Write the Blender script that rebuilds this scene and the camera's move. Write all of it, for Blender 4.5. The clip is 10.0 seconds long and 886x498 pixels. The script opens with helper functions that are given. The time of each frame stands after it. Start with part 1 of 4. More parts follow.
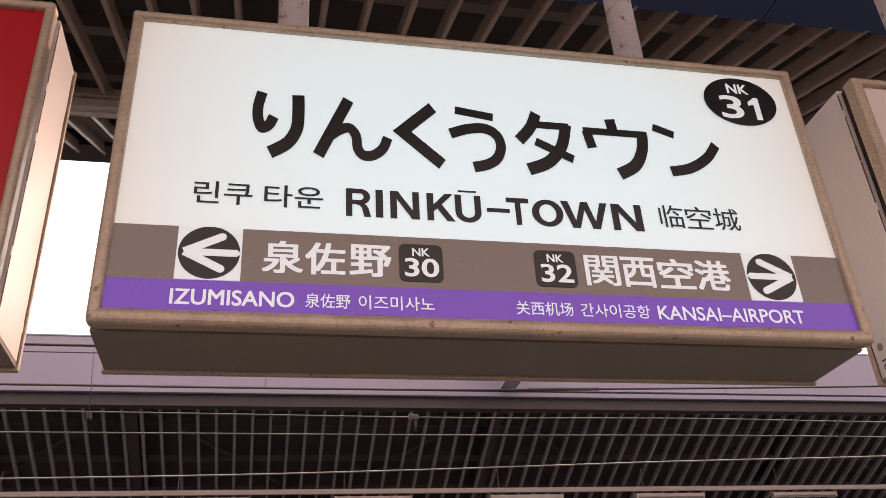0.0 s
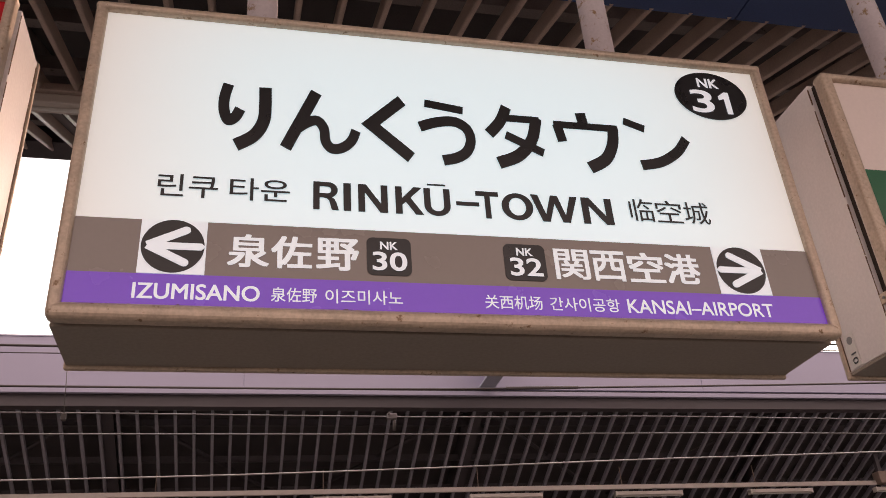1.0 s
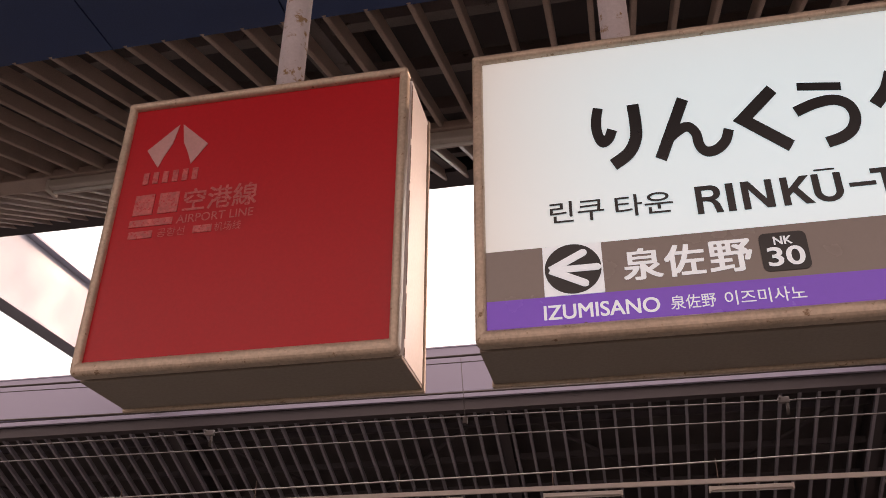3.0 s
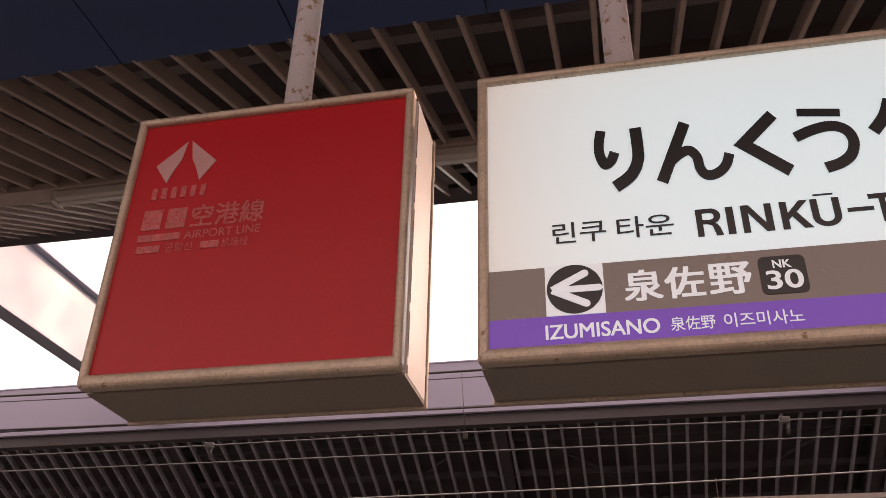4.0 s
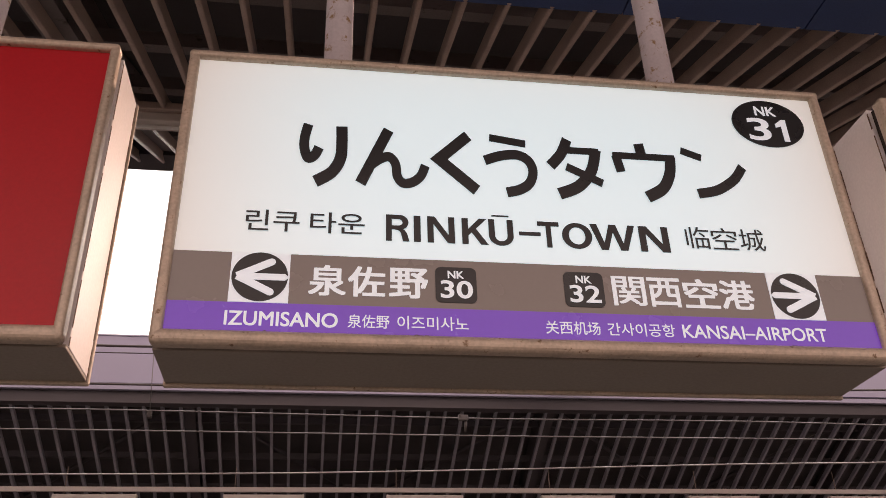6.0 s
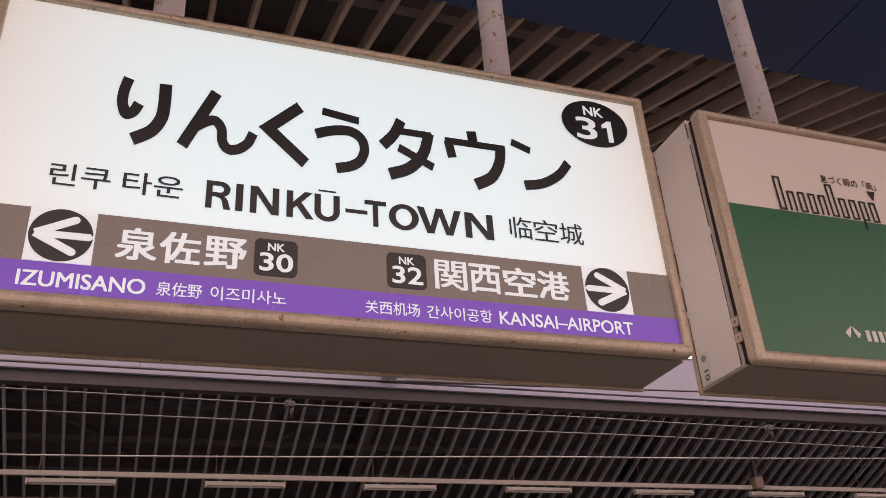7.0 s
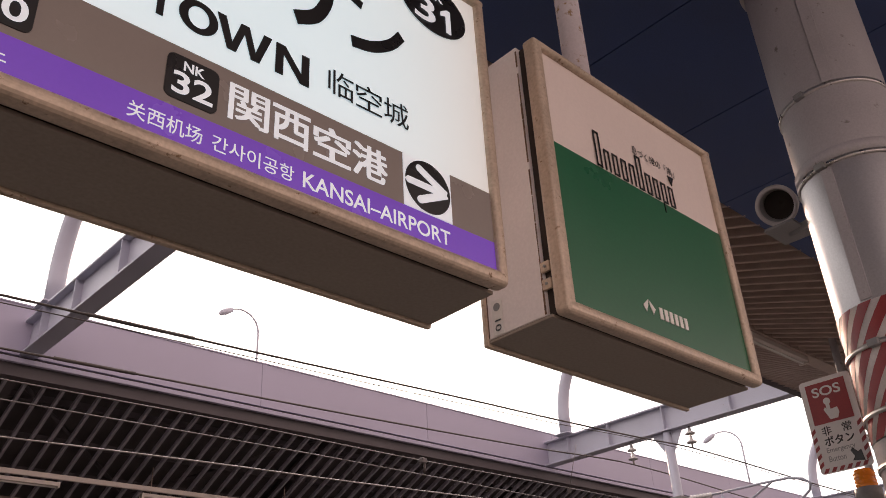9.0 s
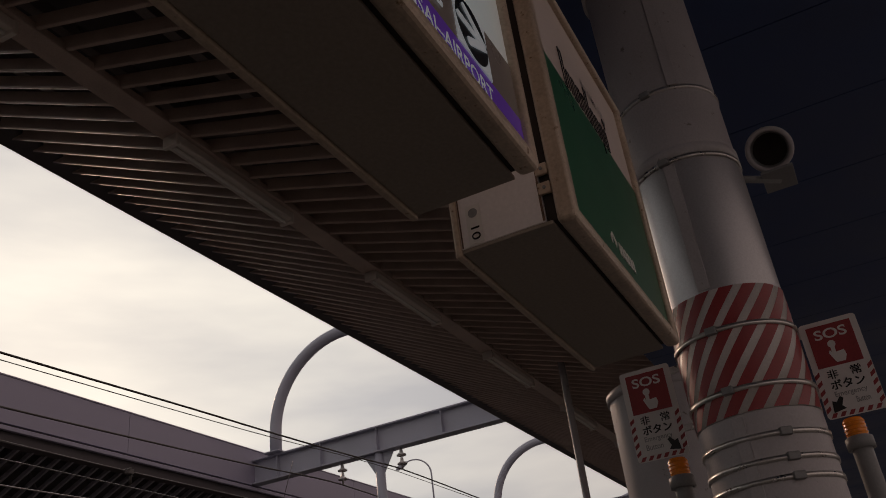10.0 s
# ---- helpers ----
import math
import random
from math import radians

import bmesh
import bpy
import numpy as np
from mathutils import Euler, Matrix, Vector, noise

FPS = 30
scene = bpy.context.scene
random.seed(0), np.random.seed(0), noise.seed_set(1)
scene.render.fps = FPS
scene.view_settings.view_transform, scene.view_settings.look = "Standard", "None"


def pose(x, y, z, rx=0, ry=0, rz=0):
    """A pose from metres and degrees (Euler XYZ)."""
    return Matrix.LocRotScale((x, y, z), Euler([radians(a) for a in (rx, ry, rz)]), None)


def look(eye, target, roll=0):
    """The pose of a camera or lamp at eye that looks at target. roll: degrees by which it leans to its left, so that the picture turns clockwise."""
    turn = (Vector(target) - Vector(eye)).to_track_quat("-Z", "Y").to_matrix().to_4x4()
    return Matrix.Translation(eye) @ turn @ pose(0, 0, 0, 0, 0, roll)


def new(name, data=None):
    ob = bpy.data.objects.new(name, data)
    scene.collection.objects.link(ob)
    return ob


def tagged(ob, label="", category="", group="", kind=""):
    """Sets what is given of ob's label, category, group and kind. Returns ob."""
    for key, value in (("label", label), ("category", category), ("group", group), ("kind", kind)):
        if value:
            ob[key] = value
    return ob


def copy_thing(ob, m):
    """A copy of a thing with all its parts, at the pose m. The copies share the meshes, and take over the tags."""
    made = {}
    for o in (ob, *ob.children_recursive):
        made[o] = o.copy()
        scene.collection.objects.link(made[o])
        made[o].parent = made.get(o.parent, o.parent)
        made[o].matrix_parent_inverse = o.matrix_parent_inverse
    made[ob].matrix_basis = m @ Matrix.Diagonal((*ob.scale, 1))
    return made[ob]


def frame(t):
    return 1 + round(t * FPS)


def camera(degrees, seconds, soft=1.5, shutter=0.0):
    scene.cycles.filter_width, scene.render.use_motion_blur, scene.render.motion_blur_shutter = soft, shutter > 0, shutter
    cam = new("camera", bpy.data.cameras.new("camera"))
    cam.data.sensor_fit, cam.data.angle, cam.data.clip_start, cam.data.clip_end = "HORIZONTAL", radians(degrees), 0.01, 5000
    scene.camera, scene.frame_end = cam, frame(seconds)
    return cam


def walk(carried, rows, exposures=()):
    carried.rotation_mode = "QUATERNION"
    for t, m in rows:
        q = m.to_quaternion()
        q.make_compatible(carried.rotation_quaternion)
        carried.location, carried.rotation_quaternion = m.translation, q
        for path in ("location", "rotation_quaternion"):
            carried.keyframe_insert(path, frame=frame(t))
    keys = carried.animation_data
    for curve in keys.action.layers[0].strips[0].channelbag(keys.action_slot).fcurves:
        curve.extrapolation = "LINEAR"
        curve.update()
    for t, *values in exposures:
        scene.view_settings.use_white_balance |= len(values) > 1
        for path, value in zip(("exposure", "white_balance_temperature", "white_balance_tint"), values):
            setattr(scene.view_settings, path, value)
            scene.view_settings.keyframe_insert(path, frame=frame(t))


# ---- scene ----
cam = camera(54.2, 10.0, soft=0.95)
PATH = [
    (0, (-0.006, 0.004, 1.629), (0.382, 1.706, 2.606), -3.7),
    (0.5, (0.009, 0.003, 1.624), (0.426, 1.693, 2.609), -4.2),
    (1, (0.033, 0.025, 1.622), (0.465, 1.718, 2.596), -4.5),
    (1.5, (0.011, 0.031, 1.616), (0.373, 1.754, 2.565), -5.1),
    (2, (-0.069, -0.027, 1.62), (-0.013, 1.739, 2.557), -4.0),
    (2.5, (-0.083, -0.094, 1.619), (-0.352, 1.644, 2.571), -1.2),
    (2.7, (-0.077, -0.103, 1.622), (-0.412, 1.617, 2.586), -0.5),
    (3.8, (-0.067, -0.153, 1.611), (-0.457, 1.53, 2.618), 1.2),
    (4, (-0.068, -0.158, 1.612), (-0.439, 1.528, 2.621), 1.3),
    (4.5, (-0.063, -0.191, 1.62), (-0.34, 1.514, 2.628), 1.3),
    (5, (-0.055, -0.184, 1.617), (-0.175, 1.541, 2.621), -0.1),
    (5.5, (-0.018, -0.182, 1.621), (0.063, 1.557, 2.607), -1.4),
    (6.8, (0.065, -0.151, 1.594), (0.617, 1.516, 2.551), -3.3),
    (7, (0.077, -0.138, 1.595), (0.703, 1.511, 2.538), -3.9),
    (7.5, (0.08, -0.096, 1.58), (0.892, 1.492, 2.484), -4.6),
    (8, (0.072, 0.008, 1.563), (1.037, 1.523, 2.443), -4.9),
    (8.5, (0.125, 0.291, 1.545), (1.197, 1.714, 2.452), -3.5),
    (9, (0.15, 0.698, 1.54), (1.381, 1.952, 2.494), -3.3),
    (9.5, (0.057, 1.187, 1.531), (1.504, 2.189, 2.481), -5.7),
    (10, (0.128, 1.661, 1.487), (1.739, 2.369, 2.438), -7.5),
]
EXPOSURES = [
    (0.0, -0.27, 6550, 13.0), (1.5, -0.27, 6550, 13.0), (2.5, -0.38, 6650, 14.5), (4.0, -0.45, 6680, 15.0), (5.0, -0.45, 6680, 15.0), (5.5, -0.42, 6650, 14.5),
    (7.0, -0.22, 6550, 14.0), (8.5, -0.26, 6550, 14.0), (9.0, -0.38, 6500, 13.0), (9.3, -0.8, 6500, 11.0), (9.6, -1.65, 6500, 9.0), (10.0, -2.4, 6380, 8.0)]
walk(cam, [(t, look(eye, target, roll)) for t, eye, target, roll in PATH], EXPOSURES)

# ---- world and sun ----
SUN_WAY = Vector((0.56, 0.73, 0.40)).normalized()   # towards the hazy low sun
world = bpy.data.worlds.new("sky")
scene.world = world
world.use_nodes = True
wn, wl = world.node_tree.nodes, world.node_tree.links
wn.clear()
w_out, w_bg = wn.new("ShaderNodeOutputWorld"), wn.new("ShaderNodeBackground")
w_sky, w_mix, w_noise, w_ramp, w_co, w_map = (wn.new(k) for k in (
    "ShaderNodeTexSky", "ShaderNodeMix", "ShaderNodeTexNoise", "ShaderNodeValToRGB", "ShaderNodeTexCoord", "ShaderNodeMapping"))
w_sky.sky_type, w_sky.sun_disc = "NISHITA", False
w_sky.sun_elevation = math.asin(SUN_WAY.z)
w_sky.sun_rotation = math.atan2(SUN_WAY.x, SUN_WAY.y)
w_sky.dust_density = 4.0
w_map.inputs["Scale"].default_value = (1.0, 1.0, 4.5)
w_noise.inputs["Scale"].default_value, w_noise.inputs["Detail"].default_value = 3.2, 7.0
w_ramp.color_ramp.elements[0].position, w_ramp.color_ramp.elements[1].position = 0.3, 0.75
w_ramp.color_ramp.elements[0].color = (14.6, 13.9, 14.0, 1)
w_ramp.color_ramp.elements[1].color = (25.0, 22.8, 20.2, 1)
w_mix.data_type = "RGBA"
w_mix.inputs[0].default_value = 0.86
wl.new(w_co.outputs["Generated"], w_map.inputs["Vector"])
wl.new(w_map.outputs["Vector"], w_noise.inputs["Vector"])
wl.new(w_noise.outputs["Fac"], w_ramp.inputs["Fac"])
wl.new(w_sky.outputs["Color"], w_mix.inputs[6])
# the sky away from the sun is a little pinker
w_sep, w_rng, w_pink = wn.new("ShaderNodeSeparateXYZ"), wn.new("ShaderNodeMapRange"), wn.new("ShaderNodeMix")
w_rng.inputs[1].default_value, w_rng.inputs[2].default_value = 0.5, -0.7
w_pink.data_type, w_pink.blend_type = "RGBA", "MULTIPLY"
w_pink.inputs[7].default_value = (0.86, 0.70, 0.67, 1)
wl.new(w_co.outputs["Generated"], w_sep.inputs[0])
wl.new(w_sep.outputs["Y"], w_rng.inputs[0])
wl.new(w_rng.outputs[0], w_pink.inputs[0])
wl.new(w_ramp.outputs["Color"], w_pink.inputs[6])
wl.new(w_pink.outputs[2], w_mix.inputs[7])
# haze glows brighter round the low sun
w_dot, w_lobe, w_glow = wn.new("ShaderNodeVectorMath"), wn.new("ShaderNodeMapRange"), wn.new("ShaderNodeVectorMath")
w_dot.operation, w_glow.operation = "DOT_PRODUCT", "SCALE"
w_dot.inputs[1].default_value = SUN_WAY
w_lobe.interpolation_type = "SMOOTHSTEP"
w_lobe.inputs[1].default_value, w_lobe.inputs[2].default_value = 0.55, 1.0
w_lobe.inputs[3].default_value, w_lobe.inputs[4].default_value = 1.0, 1.55
wl.new(w_co.outputs["Generated"], w_dot.inputs[0])
wl.new(w_dot.outputs["Value"], w_lobe.inputs[0])
wl.new(w_lobe.outputs[0], w_glow.inputs["Scale"])
wl.new(w_mix.outputs[2], w_glow.inputs[0])
wl.new(w_glow.outputs[0], w_bg.inputs["Color"])
wl.new(w_bg.outputs["Background"], w_out.inputs["Surface"])
w_bg.inputs["Strength"].default_value = 0.13
sun = new("sun", bpy.data.lights.new("sun", "SUN"))
sun.data.energy, sun.data.angle, sun.data.color = 2.3, radians(5), (1.0, 0.64, 0.46)
sun.matrix_world = look((20, 25, 30), Vector((20, 25, 30)) - SUN_WAY)


# ---- materials ----
def mat(name, color, rough=0.5, metal=0.0, vary=0.12, scale=6.0, bump=0.0, stain=None, stain_at=0.62, emit=None, power=0.0, fine=90.0):
    """A painted or metal surface: broad and fine variation, an optional stain colour, a little relief."""
    m = bpy.data.materials.new(name)
    m.use_nodes = True
    n, l = m.node_tree.nodes, m.node_tree.links
    b = n["Principled BSDF"]
    co, big, small = n.new("ShaderNodeTexCoord"), n.new("ShaderNodeTexNoise"), n.new("ShaderNodeTexNoise")
    big.inputs["Scale"].default_value, big.inputs["Detail"].default_value = scale, 5
    small.inputs["Scale"].default_value, small.inputs["Detail"].default_value = fine, 3
    l.new(co.outputs["Object"], big.inputs["Vector"])
    l.new(co.outputs["Object"], small.inputs["Vector"])
    add = n.new("ShaderNodeMath")
    add.operation = "ADD"
    l.new(big.outputs["Fac"], add.inputs[0])
    l.new(small.outputs["Fac"], add.inputs[1])
    rng = n.new("ShaderNodeMapRange")
    rng.inputs[1].default_value, rng.inputs[2].default_value = 0.7, 1.3
    rng.inputs[3].default_value, rng.inputs[4].default_value = 1 - vary, 1 + vary
    l.new(add.outputs[0], rng.inputs[0])
    mul = n.new("ShaderNodeVectorMath")
    mul.operation = "SCALE"
    mul.inputs[0].default_value = color
    l.new(rng.outputs[0], mul.inputs["Scale"])
    out = mul.outputs[0]
    if stain:
        spots, ramp, mix = n.new("ShaderNodeTexNoise"), n.new("ShaderNodeValToRGB"), n.new("ShaderNodeMix")
        spots.inputs["Scale"].default_value, spots.inputs["Detail"].default_value = scale * 4, 8
        spots.inputs["Roughness"].default_value = 0.65
        ramp.color_ramp.elements[0].position, ramp.color_ramp.elements[1].position = stain_at, stain_at + 0.07
        mix.data_type = "RGBA"
        mix.inputs[7].default_value = (*stain, 1)
        l.new(co.outputs["Object"], spots.inputs["Vector"])
        l.new(spots.outputs["Fac"], ramp.inputs["Fac"])
        l.new(ramp.outputs["Color"], mix.inputs[0])
        l.new(out, mix.inputs[6])
        out = mix.outputs[2]
    l.new(out, b.inputs["Base Color"])
    rr = n.new("ShaderNodeMapRange")
    rr.inputs[1].default_value, rr.inputs[2].default_value = 0.3, 0.7
    rr.inputs[3].default_value, rr.inputs[4].default_value = rough * 0.84, min(1, rough * 1.16)
    l.new(big.outputs["Fac"], rr.inputs[0])
    l.new(rr.outputs[0], b.inputs["Roughness"])
    b.inputs["Metallic"].default_value = metal
    if bump:
        bp = n.new("ShaderNodeBump")
        bp.inputs["Strength"].default_value, bp.inputs["Distance"].default_value = bump, 0.004
        l.new(small.outputs["Fac"], bp.inputs["Height"])
        l.new(bp.outputs[0], b.inputs["Normal"])
    if emit:
        b.inputs["Emission Color"].default_value = (*emit, 1)
        b.inputs["Emission Strength"].default_value = power
    return m


RUST = (0.16, 0.075, 0.03)
M_NAVY = mat("navy_panel", (0.031, 0.058, 0.165), 0.5, vary=0.15, scale=0.8)
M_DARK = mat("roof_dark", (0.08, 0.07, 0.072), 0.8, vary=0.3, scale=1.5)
M_STEEL = mat("roof_steel", (0.21, 0.18, 0.175), 0.6, vary=0.2, scale=2.0, stain=(0.07, 0.05, 0.04))
M_SLAT = mat("slat_paint", (0.44, 0.34, 0.29), 0.42, vary=0.18, scale=3.0, stain=(0.2, 0.13, 0.09), stain_at=0.68)
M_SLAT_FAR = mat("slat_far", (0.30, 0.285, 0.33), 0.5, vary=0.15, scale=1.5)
M_FRAME = mat("sign_frame", (0.50, 0.40, 0.305), 0.38, metal=0.2, vary=0.2, scale=9.0, stain=(0.2, 0.12, 0.06), stain_at=0.62, bump=0.05)
M_RUST = mat("rust", (0.13, 0.075, 0.045), 0.9, vary=0.4, scale=60)
M_BODY = mat("sign_body", (0.80, 0.75, 0.735), 0.42, vary=0.06, scale=3.0, stain=(0.36, 0.24, 0.16), stain_at=0.78)
# darker than the body paint: the underside's shade is put into this colour
M_UNDER_SHADE = mat("sign_under_shade", (0.29, 0.245, 0.20), 0.55, vary=0.12, scale=2.0, stain=(0.22, 0.16, 0.11), stain_at=0.7)
M_GAP = mat("dark_gap", (0.03, 0.022, 0.018), 0.8)
M_PIPE = mat("pipe_paint", (0.62, 0.56, 0.585), 0.45, vary=0.08, scale=5.0, stain=(0.32, 0.2, 0.1), stain_at=0.56, bump=0.05)
M_WHITE = mat("lit_white", (0.8, 0.82, 0.8), 0.25, vary=0.02, scale=2.0, emit=(0.60, 0.90, 1.0), power=0.5)


def lit_falloff(m, power, cx, cz, hx, hz, drop):
    """A back-lit panel: the glow of the tubes inside falls off towards the edges of the box."""
    n, l = m.node_tree.nodes, m.node_tree.links
    co, sep = n.new("ShaderNodeTexCoord"), n.new("ShaderNodeSeparateXYZ")
    l.new(co.outputs["Object"], sep.inputs[0])
    ends = []
    for out, c, h in (("X", cx, hx), ("Z", cz, hz)):
        sub, div, sq = (n.new("ShaderNodeMath") for _ in range(3))
        sub.operation, div.operation, sq.operation = "SUBTRACT", "DIVIDE", "POWER"
        sub.inputs[1].default_value, div.inputs[1].default_value, sq.inputs[1].default_value = c, h, 4.0
        l.new(sep.outputs[out], sub.inputs[0])
        l.new(sub.outputs[0], div.inputs[0])
        ab = n.new("ShaderNodeMath")
        ab.operation = "ABSOLUTE"
        l.new(div.outputs[0], ab.inputs[0])
        l.new(ab.outputs[0], sq.inputs[0])
        ends.append(sq)
    add, k = n.new("ShaderNodeMath"), n.new("ShaderNodeMath")
    l.new(ends[0].outputs[0], add.inputs[0])
    l.new(ends[1].outputs[0], add.inputs[1])
    k.operation = "MULTIPLY_ADD"
    k.inputs[1].default_value, k.inputs[2].default_value = -drop * power, power
    l.new(add.outputs[0], k.inputs[0])
    l.new(k.outputs[0], n["Principled BSDF"].inputs["Emission Strength"])
    # warm tint of the tubes' flicker, painted into the glow towards the edges
    edge_tint = n.new("ShaderNodeMix")
    edge_tint.data_type, edge_tint.clamp_factor = "RGBA", True
    edge_tint.inputs[6].default_value, edge_tint.inputs[7].default_value = (0.61, 0.90, 0.985, 1), (0.88, 0.86, 0.80, 1)
    l.new(add.outputs[0], edge_tint.inputs[0])
    l.new(edge_tint.outputs[2], n["Principled BSDF"].inputs["Emission Color"])


lit_falloff(M_WHITE, 0.64, 0.67, 3.2, 1.12, 0.62, 0.4)
M_GREY = mat("lit_grey", (0.15, 0.122, 0.108), 0.25, vary=0.03, emit=(0.17, 0.125, 0.105), power=0.5)
M_PURPLE = mat("lit_purple", (0.14, 0.05, 0.36), 0.25, vary=0.03, emit=(0.15, 0.055, 0.43), power=0.6)
M_BLACK = mat("print_black", (0.012, 0.011, 0.011), 0.3, vary=0.05)
M_LITTEXT = mat("print_white", (0.8, 0.8, 0.78), 0.3, vary=0.02, emit=(0.78, 0.90, 1.0), power=0.45)
M_RED = mat("red_panel", (0.44, 0.010, 0.016), 0.34, vary=0.06, scale=1.5)
M_RED.node_tree.nodes["Principled BSDF"].inputs["Specular IOR Level"].default_value = 0.3
M_FADED = mat("faded_print", (0.50, 0.27, 0.26), 0.4, vary=0.08, scale=8, stain=(0.46, 0.16, 0.15), stain_at=0.7)
M_FAINT = mat("faint_print", (0.48, 0.105, 0.10), 0.4, vary=0.25, scale=30, stain=(0.44, 0.02, 0.025), stain_at=0.54)
M_CREAM = mat("cream_panel", (0.82, 0.715, 0.66), 0.25, vary=0.03, scale=1.5)
M_GREEN = mat("green_panel", (0.016, 0.125, 0.055), 0.3, vary=0.06, scale=1.5)
M_PRINT = mat("print_pale", (0.75, 0.72, 0.68), 0.35, vary=0.04)
M_COLUMN = mat("column_paint", (0.47, 0.44, 0.45), 0.42, vary=0.1, scale=2.5, stain=(0.22, 0.19, 0.17), stain_at=0.64, bump=0.03)
M_WRAP = mat("column_wrap", (0.50, 0.49, 0.50), 0.3, metal=0.55, vary=0.1, scale=2.0)
M_STRAP = mat("steel_strap", (0.6, 0.57, 0.54), 0.3, metal=0.8, vary=0.15, scale=12)
M_TAPE_R = mat("tape_red", (0.30, 0.034, 0.038), 0.4, vary=0.12, scale=10)
M_TAPE_W = mat("tape_white", (0.68, 0.63, 0.60), 0.4, vary=0.1, scale=10)
M_BOARD = mat("board_white", (0.72, 0.69, 0.67), 0.35, vary=0.04)
M_ORANGE = mat("orange_lens", (0.85, 0.26, 0.02), 0.25, vary=0.08, scale=40)
M_GUN = mat("grey_plastic", (0.25, 0.25, 0.25), 0.5, vary=0.1)
M_BEAM = mat("beam_paint", (0.42, 0.43, 0.52), 0.4, vary=0.08, scale=1.0, stain=(0.3, 0.28, 0.3), stain_at=0.68)
M_FASCIA = mat("fascia_panel", (0.38, 0.36, 0.47), 0.55, vary=0.06, scale=0.3)
M_GUTTER = mat("gutter_paint", (0.075, 0.064, 0.070), 0.6, vary=0.12, scale=1.0)
M_BROWN = mat("brown_beam", (0.30, 0.22, 0.18), 0.6, vary=0.15, scale=1.2, stain=(0.16, 0.1, 0.07))
M_LAMP = mat("lamp_housing", (0.62, 0.55, 0.50), 0.45, vary=0.05)
M_WIRE = mat("wire", (0.10, 0.085, 0.08), 0.5, metal=0.4)
M_WIRE_L = mat("wire_bright", (0.24, 0.22, 0.22), 0.45, metal=0.5)
M_WIRE_B = mat("wire_polished", (0.45, 0.41, 0.40), 0.35, metal=0.6)
M_CERAMIC = mat("insulator", (0.62, 0.6, 0.6), 0.2, vary=0.06)
M_CONC = mat("concrete", (0.19, 0.18, 0.175), 0.85, vary=0.2, scale=0.8, bump=0.2, stain=(0.2, 0.19, 0.18))
M_BALLAST = mat("ballast", (0.24, 0.215, 0.20), 0.95, vary=0.4, scale=8, bump=0.6)
M_GROUND = mat("far_ground", (0.18, 0.17, 0.155), 0.95, vary=0.25, scale=0.05)
M_GLASSY = mat("window_dark", (0.07, 0.08, 0.11), 0.15, vary=0.2, scale=0.5)


# ---- mesh helpers ----
def box(bm, x0, x1, y0, y1, z0, z1, bevel=0.0, seg=2):
    v = [bm.verts.new(p) for p in ((x0, y0, z0), (x1, y0, z0), (x1, y1, z0), (x0, y1, z0), (x0, y0, z1), (x1, y0, z1), (x1, y1, z1), (x0, y1, z1))]
    f = [bm.faces.new([v[i] for i in q]) for q in ((3, 2, 1, 0), (4, 5, 6, 7), (0, 1, 5, 4), (1, 2, 6, 5), (2, 3, 7, 6), (3, 0, 4, 7))]
    if bevel:
        bmesh.ops.bevel(bm, geom=list({e for q in f for e in q.edges}), offset=bevel, segments=seg, affect="EDGES", profile=0.5)
    return bm


def tube(bm, points, r, seg=16, cap=True, r2=None):
    """A round bar through the points."""
    pts = [Vector(p) for p in points]
    rings = []
    side = None
    for i, p in enumerate(pts):
        way = (pts[min(i + 1, len(pts) - 1)] - pts[max(i - 1, 0)]).normalized()
        if side is None:
            side = way.orthogonal().normalized()
        side = (side - way * side.dot(way)).normalized()
        up = way.cross(side)
        rad = r if r2 is None else r + (r2 - r) * i / (len(pts) - 1)
        rings.append([bm.verts.new(p + rad * (math.cos(a) * side + math.sin(a) * up)) for a in (2 * math.pi * k / seg for k in range(seg))])
    for a, b in zip(rings, rings[1:]):
        for k in range(seg):
            f = bm.faces.new((a[k], a[(k + 1) % seg], b[(k + 1) % seg], b[k]))
            f.smooth = True
    if cap:
        bm.faces.new(list(reversed(rings[0])))
        bm.faces.new(rings[-1])
    return bm


def lathe(bm, base, axis, profile, seg=24):
    """Turns (distance along the axis, radius) pairs round an axis at base."""
    base, axis = Vector(base), Vector(axis).normalized()
    s = axis.orthogonal().normalized()
    u = axis.cross(s)
    rings = [[bm.verts.new(base + axis * d + r * (math.cos(a) * s + math.sin(a) * u)) for a in (2 * math.pi * k / seg for k in range(seg))] for d, r in profile]
    for a, b in zip(rings, rings[1:]):
        for k in range(seg):
            bm.faces.new((a[k], a[(k + 1) % seg], b[(k + 1) % seg], b[k])).smooth = True
    return bm


def world_of(o):
    return world_of(o.parent) @ o.matrix_parent_inverse @ o.matrix_basis if o.parent else o.matrix_basis.copy()


def part(name, bm, material, parent=None, label=""):
    me = bpy.data.meshes.new(name)
    bmesh.ops.recalc_face_normals(bm, faces=bm.faces[:])
    bm.to_mesh(me)
    bm.free()
    me.materials.append(material)
    o = new(name, me)
    if parent:
        o.parent = parent
        o.matrix_parent_inverse = world_of(parent).inverted()
    return tagged(o, label)


def thing(name, at, label, category, group=""):
    o = new(name)
    o.empty_display_size = 0.2
    o.matrix_basis = Matrix.Translation(at)
    return tagged(o, label, category, group)


def setting(name, bm, material, label="", category=""):
    return tagged(part(name, bm, material), label, category, kind="structure")


B = bmesh.new


